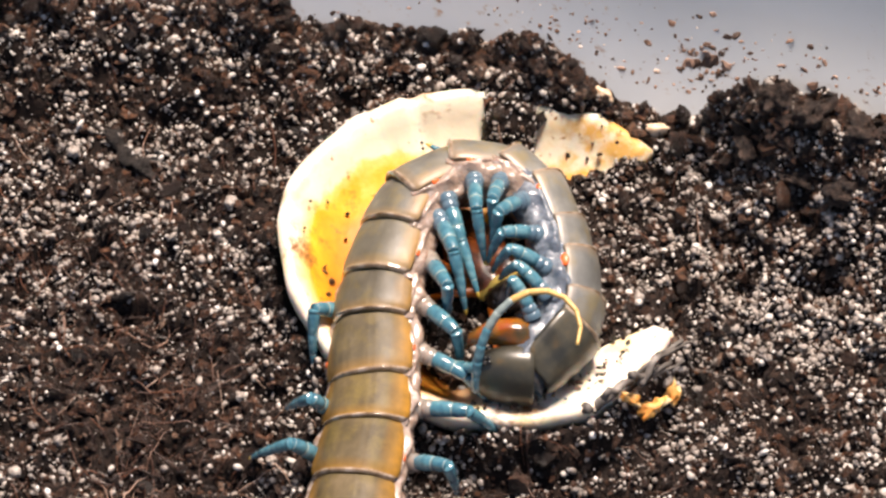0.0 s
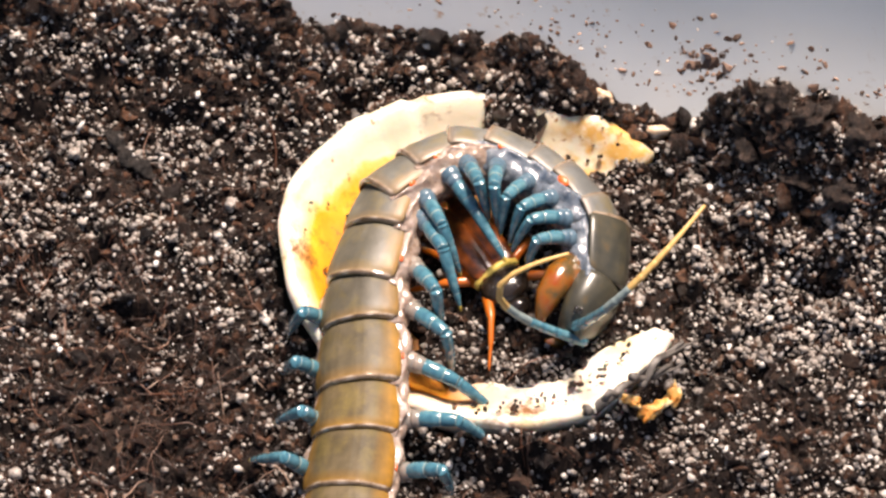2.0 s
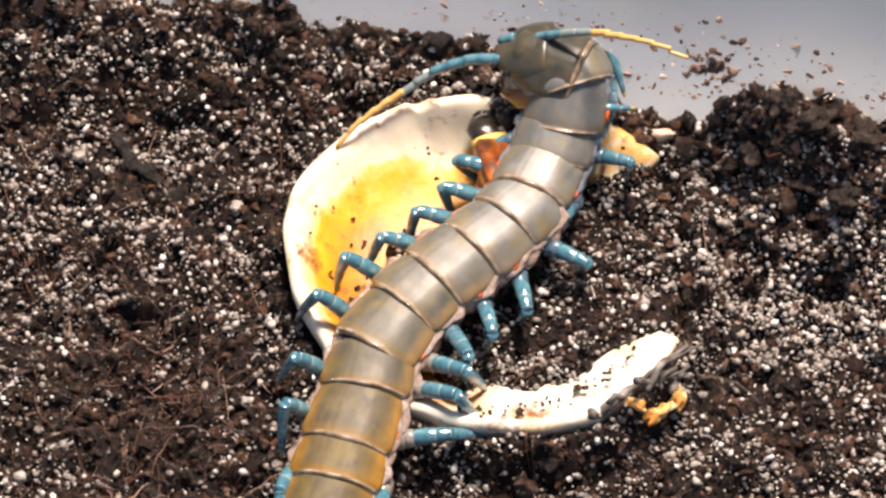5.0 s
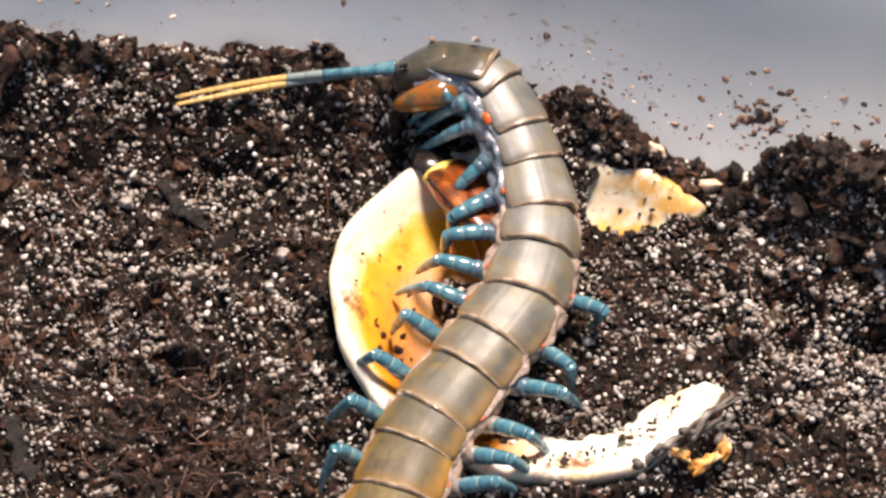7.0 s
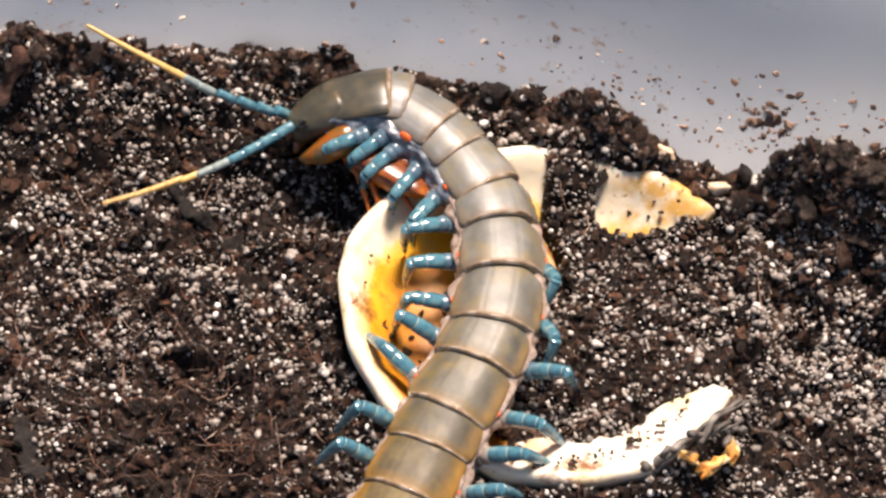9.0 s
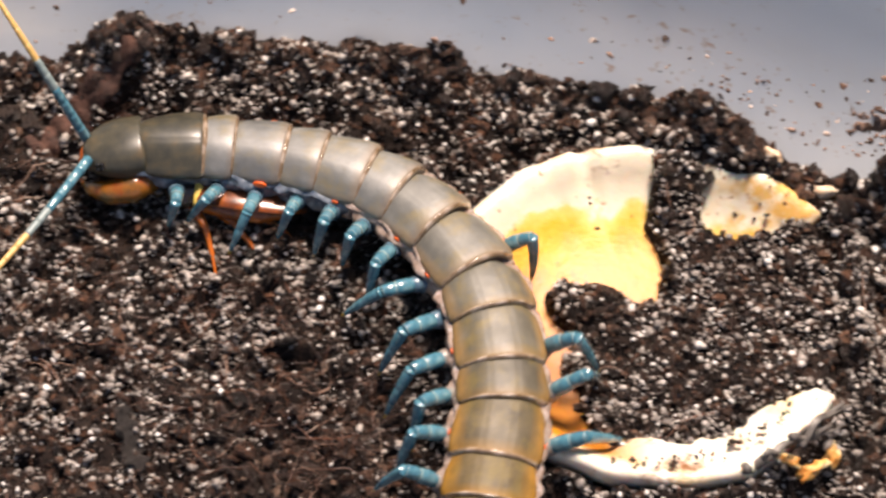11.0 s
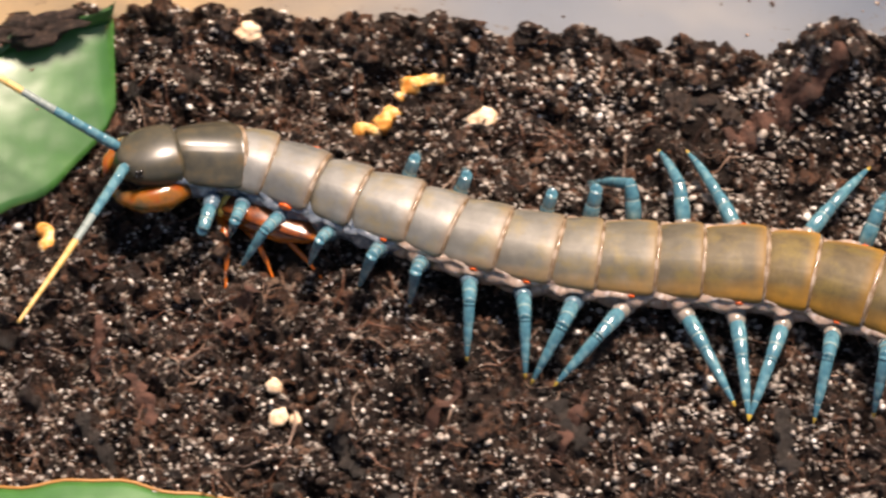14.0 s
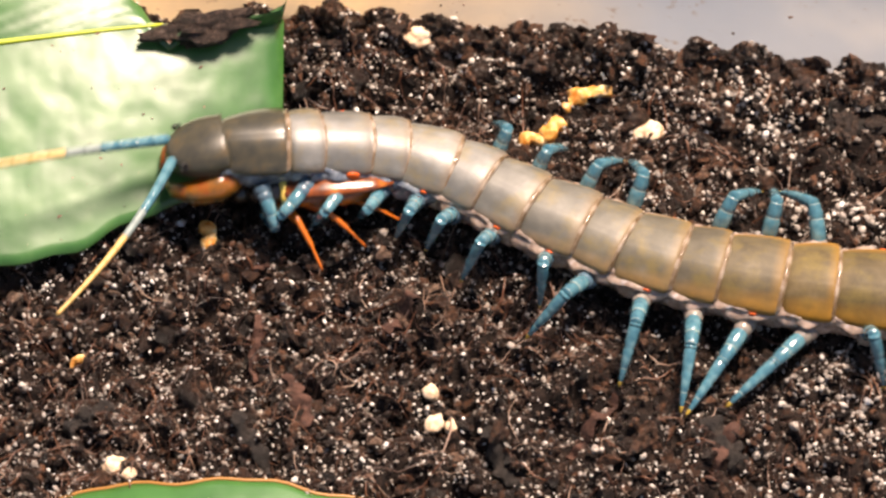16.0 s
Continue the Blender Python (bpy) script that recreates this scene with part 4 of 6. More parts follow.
    for _ in range(420):
        v, u = rng.uniform(0.35, 0.97), rng.uniform(0.0, 0.97) ** 0.7
        w = width * math.sin(math.pi * min(1, v ** 0.85)) ** (0.42 - 0.12 * v) * (1 - 0.12 * v)
        z = curl * (0.55 * abs(u) - 0.75 * u * u) * width * 0.5 + 0.0012 * math.sin(v * 9 + u * 2.1) + 0.006 * math.sin(v * math.pi)
        dust.append(m @ Vector((w * u, v * length, z + 0.0003)))
    dust = np.array([p[:] for p in dust])
    size = 0.00005 + 0.0007 * rng.beta(0.7, 7, len(dust))
    tagged(scatter("leaf_specks", splash_mat, dust[:, 0], dust[:, 1], size, 0.2, rng, 0.5, 0.4, height=dust[:, 2]), "specks of soil dusted over the leaf", "soil specks", kind="stuff")
    return leaf


build_leaf("broad glossy green leaf lying on the soil, dusty with soil specks", 0.1255, 0.0465, pose(-0.333, -0.021, 0.009, 0, 13, -68.3), 0.12, False, 0.2)
build_leaf("green leaf with a thin reddish margin lying on the soil", 0.13, 0.030, pose(-0.250, -0.106, 0.004, 0, -6, -79), 0.5, True)

# ---- small things on the soil ----
husk_mat = material("golden husk", (0.68, 0.36, 0.09), 0.45, sss=0.1)
paint(husk_mat, ramp(husk_mat, noise_of(husk_mat, 500, 4), [(0.35, (0.50, 0.17, 0.02)), (0.5, (0.72, 0.38, 0.10)), (0.7, (0.86, 0.70, 0.42))]))
chip_mat = material("pale vermiculite chip", (0.75, 0.60, 0.42), 0.6)
paint(chip_mat, ramp(chip_mat, noise_of(chip_mat, 600, 4), [(0.3, (0.42, 0.24, 0.13)), (0.55, (0.74, 0.58, 0.40)), (0.75, (0.86, 0.78, 0.66))]))
bark_mat = material("reddish bark", (0.10, 0.05, 0.035), 0.8)
paint(bark_mat, ramp(bark_mat, noise_of(bark_mat, 350, 5, 0.7), [(0.3, (0.020, 0.010, 0.007)), (0.55, (0.075, 0.03, 0.018)), (0.8, (0.17, 0.085, 0.06))]))
bump(bark_mat, noise_of(bark_mat, 700, 5, 0.7), 0.8, 0.001)
dry_mat = material("grey dried fibre", (0.22, 0.20, 0.18), 0.6)
paint(dry_mat, ramp(dry_mat, noise_of(dry_mat, 300, 4), [(0.3, (0.035, 0.028, 0.024)), (0.55, (0.13, 0.115, 0.10)), (0.8, (0.46, 0.42, 0.37))]))


flake_mat = material("dark weathered bark flake", (0.05, 0.04, 0.03), 0.6)
paint(flake_mat, ramp(flake_mat, noise_of(flake_mat, 420, 6, 0.7), [(0.3, (0.009, 0.007, 0.006)), (0.55, (0.026, 0.019, 0.015)), (0.75, (0.085, 0.062, 0.05))]))
bump(flake_mat, noise_of(flake_mat, 800, 6, 0.75), 1.0, 0.0014)
clod_mat = material("crumbly soil clod", (0.03, 0.02, 0.015), 0.6)
paint(clod_mat, ramp(clod_mat, noise_of(clod_mat, 900, 6, 0.75), [(0.35, (0.010, 0.007, 0.005)), (0.5, (0.04, 0.02, 0.013)), (0.62, (0.12, 0.06, 0.04)), (0.75, (0.32, 0.25, 0.2))]))
bump(clod_mat, noise_of(clod_mat, 1100, 6, 0.75), 1.0, 0.0016)
big_clod_mat = material("moist dark clod", (0.014, 0.010, 0.008), 0.6)
paint(big_clod_mat, ramp(big_clod_mat, noise_of(big_clod_mat, 700, 7, 0.8), [(0.34, (0.010, 0.007, 0.006)), (0.48, (0.045, 0.028, 0.021)), (0.58, (0.12, 0.075, 0.055)), (0.7, (0.32, 0.26, 0.22))]))
bump(big_clod_mat, noise_of(big_clod_mat, 600, 7, 0.8), 1.0, 0.003)


def lump(name, mat, x, y, size, squash=(1, 1, 0.6), turn=0.0, seed=0, label="", category="", sink=0.2, jag=0.25, group=""):
    """A small uneven chunk resting in the soil."""
    bm = bmesh.new()
    bmesh.ops.create_icosphere(bm, subdivisions=4 if size > 2.4 else 3, radius=1)
    for v in bm.verts:
        k = 1 + jag * noise.noise(v.co * 1.7 + Vector((seed * 3.1, seed, 0))) + 0.4 * jag * noise.noise(v.co * 4.5 + Vector((seed, 0, seed))) + 0.22 * jag * noise.noise(v.co * 10.0 + Vector((0, seed, seed)))
        v.co = Vector((v.co.x * squash[0], v.co.y * squash[1], v.co.z * squash[2])) * k * size * MM
    ob = part(name, bm, mat, label=label)
    ob.location = (x * MM, y * MM, float(soil_height(x * MM, y * MM)) + size * squash[2] * (1 - 2 * sink) * MM)
    ob.rotation_euler = (0, 0, radians(turn))
    return tagged(ob, category=category, group=group)


def husk(x, y, turn, length, r, label):
    """A shed, ringed, curved husk."""
    bm = bmesh.new()
    pts = [(length * (v - 0.5) * MM, 1.1 * math.sin(v * 4) * MM, 0.5 * math.sin(v * math.pi) * MM) for v in np.linspace(0, 1, 25)]
    tube(bm, pts, [r * MM * (0.5 + 0.5 * math.sin(v * math.pi) ** 0.6) * (1 + 0.04 * math.sin(v * 46) + 0.22 * math.sin(v * 11 + length)) for v in np.linspace(0, 1, 25)], 10)
    for v in bm.verts:
        v.co += noise.noise_vector(v.co * 520 + Vector((x, y, 0))) * r * 0.55 * MM
    ob = part("husk", bm, husk_mat, label=label)
    ob.location, ob.rotation_euler = (x * MM, y * MM, float(soil_height(x * MM, y * MM)) + r * 0.7 * MM), (0, 0, radians(turn))
    return tagged(ob, category="husk", group="shed husks")


husk(-160.5, 27.0, 46, 9.5, 1.5, "golden-orange ringed shed husk on dark soil")
husk(-164.0, 21.0, 62, 6.0, 1.5, "pale amber shed husk piece on dark soil")
husk(-168.0, 17.4, 40, 4.5, 1.0, "dull orange-brown husk scrap on dark soil")
husk(-219.3, -18.0, -60, 6.0, 1.3, "small crumpled golden husk beside the leaf")
husk(-234.3, -46.7, 35, 3.6, 0.8, "tiny orange husk fragment on soil")
for i, (x, y, s) in enumerate(((-148.0, 24.5, 3.2), (-192.5, 31.0, 2.8), (-170.8, -44.3, 2.0), (-168.0, -43.6, 1.5), (-173.3, -37.4, 1.9), (-223.0, -66.0, 2.6), (-219.5, -68.5, 1.5))):
    lump("chip", chip_mat, x, y, s, (1, 0.75, 0.6), 37 * i, i, "pale tan vermiculite chip on dark soil", "chip", group="pale chips")
crust = lump("soil_clump", big_clod_mat, -228.3, 17.0, 5.0, (1.5, 0.55, 0.5), 24, 31, "dark crumbly soil clump lying on the leaf edge", "soil clump", 0.2, 0.7)
crust.location.z = 0.0148


def strand(name, pts, r, mat, label, category, lift=0.0012):
    bm = bmesh.new()
    line = [(x * MM, y * MM, float(soil_height(x * MM, y * MM)) + lift + z * MM) for x, y, z in pts]
    tube(bm, line, [r * MM * (1 - 0.5 * i / (len(line) - 1)) for i in range(len(line))], 7)
    ob = part(name, bm, mat, label=label)
    return tagged(ob, category=category, group=category + "s")


strand("hair_root", [(43.0 + 13.5 * v, -25.0 - 7.5 * v + 2.0 * math.sin(v * 3.0), 0.5 + 1.0 * math.sin(v * 5)) for v in np.linspace(0, 1, 14)], 0.12, dry_mat, "thin pale curved hair root on soil", "root")
strand("hair_root", [(-53 + 8 * v, 17 - 4.0 * v * v, 0.6 * math.sin(v * 4)) for v in np.linspace(0, 1, 10)], 0.11, dry_mat, "thin pale hair root on soil", "root")
for i, (x0, y0, x1, y1, r) in enumerate(((24.8, -37.2, 35.2, -31.2, 1.1), (27.5, -37.0, 36.5, -30.6, 0.75), (33.9, -34.6, 41.5, -24.5, 0.75), (35.2, -33.6, 44.0, -22.1, 0.5), (33.0, -35.0, 39.5, -29.0, 0.8), (37.0, -32.5, 42.5, -27.0, 0.35))):
    strand("dried_stalk", [(x0 + (x1 - x0) * v + 0.5 * math.sin(v * 5 + i), y0 + (y1 - y0) * v, 6.0 - 1.5 * v + 0.6 * math.sin(v * 6 + 2 * i)) for v in np.linspace(0, 1, 10)], r, dry_mat, "grey split stalk lying across the rind edge", "stalk")
for i, (x, y, r) in enumerate(((36.5, -35.6, 2.0), (40.2, -31.6, 1.7), (32.5, -36.6, 1.3))):
    scrap = lump("rind_scrap", husk_mat, x, y, r, (1.3, 0.7, 0.6), 35 + 60 * i, 3 + i, "crumbly orange-yellow rind scrap beside the stalks", "rind scrap", 0.0, 0.9, "rind scraps")
    scrap.location.z += 0.0022
for i, (x, y, s) in enumerate(((-52, -47, 3.0), (-112, 33, 4.5), (-150, -58, 4.0))):
    lump("bark_piece", flake_mat, x, y, s, (1.2, 0.35, 0.22), 140 + 47 * i, 20 + i, "dark flat bark flake sunk into the soil", "bark", 0.25, 0.4, "bark flakes")

for i, (x, y, r, sq) in enumerate(((58.5, 17.0, 3.0, (1.0, 0.75, 1.0)), (64.0, 14.0, 2.6, (1.1, 0.8, 0.85)), (72.5, 11.5, 3.0, (1.0, 0.9, 0.8)), (54.0, 13.0, 2.6, (1.1, 0.8, 0.8)), (61.5, 8.0, 2.6, (1.2, 0.7, 0.7)), (70.5, 4.0, 3.0, (1.0, 0.8, 0.8)), (-109.0, 34.5, 2.8, (1.0, 0.8, 0.9)), (-114.0, 32.0, 2.5, (1.1, 0.8, 0.8)), (-104.5, 33.0, 2.5, (1.1, 0.7, 0.7)))):
    lump("soil_clod", big_clod_mat, x, y, r, sq, 40 * i, 70 + i, "big dark moist soil clod banked against the tub wall", "soil clod", 0.25, 0.75, "soil clods")


def bark_strip(x0, y0, x1, y1, width, mat, label, seed):
    """A thin ragged strip of bark or root lying on the soil."""
    bm = bmesh.new()
    n = 30
    along = Vector((x1 - x0, y1 - y0, 0)).normalized()
    across = Vector((-along.y, along.x, 0))
    rings = []
    for i in range(n + 1):
        v = i / n
        broad = width > 2.5
        sway = (0.45 * math.sin(v * 3 + seed) + 0.2 * math.sin(v * 11 + 2 * seed)) * (0.6 if broad else 1.0)
        p = Vector((x0 + (x1 - x0) * v, y0 + (y1 - y0) * v, 0)) + across * sway
        z = float(soil_height(p.x * MM, p.y * MM)) / MM + 0.7 + 0.5 * math.sin(v * 3.1)
        w = width * (0.35 + 0.65 * math.sin(math.pi * (0.08 + 0.84 * v)) ** 0.7) * (1 + (0.12 if broad else 0.3) * math.sin(v * 23 + seed))
        rings.append([(p + across * w * math.cos(a) * (1 + 0.18 * math.sin(3 * a + v * 9))) * MM + Vector((0, 0, (z + 0.42 * width * math.sin(a) + 0.12 * math.sin(5 * a + seed)) * MM)) for a in np.linspace(0, 2 * math.pi, 18, endpoint=False).tolist()])
    loft(bm, rings)
    for q in bm.verts:
        q.co += noise.noise_vector(q.co * 900 + Vector((seed, 0, 0))) * 0.22 * width * MM
    return tagged(part("bark_strip", bm, mat, label=label), category="bark", group="bark strips")


for i, (x0, y0, x1, y1, width) in enumerate(((-198.4, -41.3, -191.9, -51.4, 1.5), (-182.8, -29.3, -179.7, -21.2, 1.3), (-206.5, -30.3, -203.3, -43.1, 1.0), (-209.6, -22.2, -204.8, -16.8, 0.6), (-104.5, 27.5, -86.0, 41.5, 3.4), (-118.0, -28.0, -122.0, -44.0, 1.1), (-141.0, -31.0, -147.0, -43.0, 1.0))):
    bark_strip(x0, y0, x1, y1, width, bark_mat, "reddish-brown ragged strip of bark on the soil", i)
for i, (x0, y0, x1, y1, width) in enumerate(((-205.3, -51.8, -195.8, -61.1, 1.4), (-161.3, -42.0, -154.9, -51.5, 1.8), (-124.3, -32.0, -117.1, -40.0, 2.2), (-232.4, -62.1, -226.5, -53.6, 1.6), (-85.0, -25.5, -80.0, -38.3, 2.0), (-60.9, 23.0, -51.0, 13.8, 1.3))):
    bark_strip(x0, y0, x1, y1, width, flake_mat, "dark grey-brown flat strip of bark on the soil", 10 + i)
strand("hair_root", [(-208.5 + 18.5 * v, -39.4 + 0.9 * v + 0.8 * math.sin(v * 3), 0.8 + 0.8 * math.sin(v * 5)) for v in np.linspace(0, 1, 14)], 0.11, dry_mat, "thin pale hair root on soil", "root")

rng = np.random.default_rng(41)
for i in range(24):
    if i < 9:
        x, back_off = rng.uniform(50, 80), rng.uniform(1, 11)
    else:
        x, back_off = rng.uniform(-215, 48), rng.uniform(0.5, 7)
    lump("soil_clod", clod_mat, x, float(wall_y(x * MM)) / MM - back_off, rng.uniform(1.0, 2.0), (1.1, 0.85, 0.8), rng.uniform(0, 360), 50 + i, "dark crumbly soil clod on the bank by the wall", "soil clod", 0.3, 0.8, "soil clods")
for i in range(36):
    x, y = rng.uniform(-200, 75), rng.uniform(-62, 20)
    if math.hypot(x * MM - DISH[0], y * MM - DISH[1]) < 1.1 * DISH_R:
        continue
    lump("perlite_grain", grit_mat, x, y, rng.uniform(0.7, 1.25), (1, 0.85, 0.8), rng.uniform(0, 360), 110 + i, "large pale grain of perlite on the soil", "perlite", -0.1, 0.5, "perlite grains")

# Added pale lumps that stand in for a yellowish smear low on the wall.
for i, (x, y, r) in enumerate(((36.8, 21.6, 2.3), (46.5, 19.6, 1.3), (28.5, 25.2, 1.6))):
    lump("rind_scrap", chip_mat, x, y, r, (1.3, 0.5, 0.8), 70 * i, 40 + i, "pale tan lump standing in for a smear at the tub wall's base", "rind scrap", 0.2, 0.6, "rind scraps")

# ---- motion ----
POSES = {}
FEELERS = {}
FEET = {}


def spine(t, points):
    """Joints of the body at t seconds, from the head's tip backwards, millimetres."""
    POSES[t] = [Vector((x * MM, y * MM, 0)) for x, y in points]


def up_the_wall(p):
    """A feeler that meets the tub wall reaches up along it."""
    while p.y > float(wall_y(p.x)) - 0.002 and p.z < 0.07:
        p += Vector((0, -0.00115, 0.002))
    return p


def feelers(t, *points):
    """Bends and tip of the first feeler, bend and tip of the second, millimetres; a third number is the height."""
    FEELERS[t] = [up_the_wall(Vector((x * MM, y * MM, z[0] * MM if z else 0.004 if t < 1.3 and i >= len(points) - 2 else 0.026 if t < 1.3 else 0.034 if t < 3.2 else 0.022 if t >= 14 else 0.012))) for i, (x, y, *z) in enumerate(points)]


def feet(t, side, places):
    """Where the feet of one side stand, by segment, millimetres; on the ground where no height is given."""
    FEET[t, side] = {k: Vector((*at, 3.0)[:3]) * MM for k, at in places.items()}


def ride(x, y):
    """How high the middle of the body is carried: higher over the dish and on the bank by the wall."""
    near = min(1.0, max(0.0, 1 - (float(wall_y(x)) - y) / 0.020))
    climb = 0.8 * near**1.4 * float(np.interp(x, CREST_X, CREST_Z)) if x > -0.075 else 0.0
    return climb + 0.009 + 0.007 * min(1.0, max(0.0, (-0.185 - x) / 0.025)) + 0.005 * math.exp(-((x - DISH[0]) ** 2 + (y - DISH[1]) ** 2) / 0.045**2)


def lean(t, b):
    """How far the body rolls to its own left, in degrees, at joint b."""
    coil = [(0, 68), (3, 79), (6, 78), (7.5, 72), (9, 56), (11, 35), (13, 23), (15, 17), (18, 9), (22, 0)]
    arch = [(0, -52), (2, -48), (5, -34), (7, -18), (9, 4), (11, 10), (14, 8), (22, 0)]
    crawl = [(0, -6), (3, -11), (8, -10), (11, -6), (14, -2), (22, 0)]
    at = lambda rows: float(np.interp(b, [r[0] for r in rows], [r[1] for r in rows]))
    if t <= 3.2:
        return at(coil)
    if t <= 5.3:
        f = (t - 3.2) / 2.1
        return at(coil) * (1 - f) + at(arch) * 0.25 * f
    if t <= 7.0:
        return at(arch) * (0.25 + 0.75 * (t - 5.3) / 1.7)
    if t <= 8.2:
        return at(arch)
    if t <= 10.5:
        f = (t - 8.2) / 2.3
        return at(arch) * (1 - f) + at(crawl) * f
    return at(crawl)


def whole(t):
    """All 23 joints at t, the unseen rear drawn on along the body's line."""
    pts = [p.copy() for p in POSES[t]]
    ahead = (pts[-1] - pts[-3]).normalized()
    turn = -5.0 if t >= 13 else 0.0
    while len(pts) < 23:
        ahead = Matrix.Rotation(radians(turn), 3, "Z") @ ahead
        pts.append(pts[-1] + ahead * LENGTH[len(pts) - 1] * MM)
    if t <= 3.2:
        out = [float(np.interp(b, (0, 2, 8, 11, 14, 18), (1.0, 2.2, 2.6, 2.6, 2.2, 1.0))) for b in range(23)]
        side = [Vector((0, 0, 1)).cross((pts[max(b - 1, 0)] - pts[min(b + 1, 22)]).normalized()) for b in range(23)]
        pts = [p + s * o * MM for p, s, o in zip(pts, side, out)]
    for p in pts:
        p.z = ride(p.x, p.y)
    return pts


def framed(a, b, roll):
    """A pose at the middle of a and b that looks along +y from b to a, rolled to its left."""
    f = (a - b).normalized()
    left = Vector((0, 0, 1)).cross(f).normalized()
    up = f.cross(-left)
    up = up if up.z > 0 else -up
    r = radians(roll)
    up = (up * math.cos(r) + left * math.sin(r)).normalized()
    right = f.cross(up)
    m = Matrix((right, f, up)).transposed().to_4x4()
    m.translation = (a + b) / 2
    return m


def chain(base, bends):
    """Twelve rigid pieces laid along a line that is drawn towards each bend and ends at the last."""
    rows, at = [], base.copy()
    ends, n = [base, *bends], len(bends)
    curve = [sum((p * (math.comb(n, i) * (1 - s) ** (n - i) * s**i) for i, p in enumerate(ends)), Vector()) for s in np.linspace(0, 1, 61).tolist()]
    run = np.concatenate([[0.0], np.cumsum([(b - a).length for a, b in zip(curve, curve[1:])])])
    along = lambda part_way: Vector([float(np.interp(part_way * run[-1], run, [p[j] for p in curve])) for j in range(3)])
    for i in range(12):
        d = along((i + 1) / 12) - along(i / 12)
        d = d.normalized() if d.length > 1e-5 else Vector((0, 1, 0))
        side = d.cross(Vector((0, 0, 1)))
        side = side.normalized() if side.length > 0.05 else Vector((1, 0, 0))
        m = Matrix((side, d, side.cross(d))).transposed().to_4x4()
        m.translation = at
        rows.append(m)
        at = at + d * FEELER[i] * MM
    return rows


def postures():
    spine(0, [(4.1, -32.1), (15.9, -31.3), (21.6, -23.0), (21.8, -18.1), (20.9, -11.5), (18.9, -4.2), (15.9, 2.4), (10.5, 7.0), (2.0, 6.9), (-4.6, 2.5), (-6.9, -3.8), (-9.3, -12.9), (-10.4, -21.2), (-10.5, -32.6), (-11.3, -40.9), (-13.4, -51.6)])
    spine(0.5, [(6.4, -32.3), (17.7, -31.0), (22.7, -23.9), (22.7, -19.0), (21.4, -11.6), (19.5, -4.2), (16.3, 2.2), (10.6, 6.8), (2.2, 6.8), (-4.7, 2.5), (-7.0, -3.5), (-9.6, -12.7), (-10.5, -21.0), (-10.6, -32.4), (-11.4, -40.9), (-13.5, -51.6)])
    spine(1, [(7.9, -33.3), (17.7, -30.5), (23.2, -21.7), (22.7, -16.2), (21.7, -10.1), (19.8, -2.8), (15.8, 3.4), (9.8, 7.4), (1.4, 7.6), (-5.5, 2.8), (-8.0, -3.5), (-10.4, -12.7), (-11.1, -21.3), (-11.7, -32.1), (-12.6, -41.2), (-13.8, -52.4)])
    spine(1.5, [(22.6, -25.9), (26.1, -13.7), (26.2, -5.2), (23.7, -1.9), (20.3, 2.9), (15.8, 7.1), (9.8, 9.7), (3.4, 9.9), (-2.1, 7.4), (-7.1, 3.0), (-9.0, -4.1), (-11.6, -13.7), (-12.3, -22.0), (-12.7, -33.5), (-13.1, -42.6), (-14.8, -52.8)])
    spine(2, [(21.7, -25.9), (26.7, -12.5), (26.2, -5.2), (23.8, -0.7), (19.8, 3.7), (14.8, 7.1), (8.4, 10.0), (1.9, 10.2), (-3.1, 7.0), (-8.0, 2.8), (-9.9, -4.1), (-12.3, -13.9), (-12.5, -22.2), (-12.6, -33.8), (-13.3, -43.2), (-14.7, -53.0)])
    spine(2.5, [(19.9, -28.1), (25.8, -15.9), (25.4, -7.0), (22.9, -2.5), (19.5, 1.9), (14.5, 5.9), (8.5, 8.7), (2.6, 9.0), (-2.9, 6.4), (-7.8, 1.6), (-10.0, -5.0), (-12.2, -14.7), (-12.6, -23.6), (-12.8, -34.6), (-13.4, -44.0), (-15.3, -53.9)])
    spine(3, [(22.5, -24.8), (27.0, -12.5), (26.5, -5.2), (24.0, -0.8), (19.6, 4.3), (14.6, 7.7), (8.7, 10.2), (2.2, 10.2), (-3.3, 7.4), (-8.2, 2.1), (-10.1, -4.4), (-12.5, -14.5), (-12.8, -23.6), (-12.9, -34.8), (-13.8, -44.0), (-15.4, -53.7)])
    spine(3.45, [(40.0, -9.3), (34.1, -2.3), (27.9, 4.4), (24.2, 7.3), (19.7, 10.5), (14.2, 12.1), (8.0, 12.0), (2.1, 9.9), (-2.9, 6.1), (-7.6, 0.3), (-9.8, -5.9), (-12.4, -15.0), (-13.2, -23.3), (-13.3, -34.6), (-14.2, -43.8)])
    spine(3.8, [(40.8, 12.6), (33.3, 11.1), (27.4, 10.8), (24.3, 10.8), (19.7, 11.7), (14.1, 11.9), (7.9, 10.9), (2.1, 8.5), (-2.8, 4.5), (-7.5, -1.2), (-9.9, -7.4), (-12.8, -16.4), (-13.5, -25.3), (-14.1, -36.2), (-15.2, -45.0)])
    spine(4, [(37.1, 23.6), (31.6, 18.7), (26.8, 15.4), (24.4, 14.9), (20.2, 13.5), (14.9, 11.8), (8.9, 9.3), (3.3, 6.3), (-1.7, 2.2), (-6.6, -3.2), (-9.4, -9.4), (-12.7, -18.4), (-13.7, -26.8), (-14.7, -37.4), (-15.9, -45.9)])
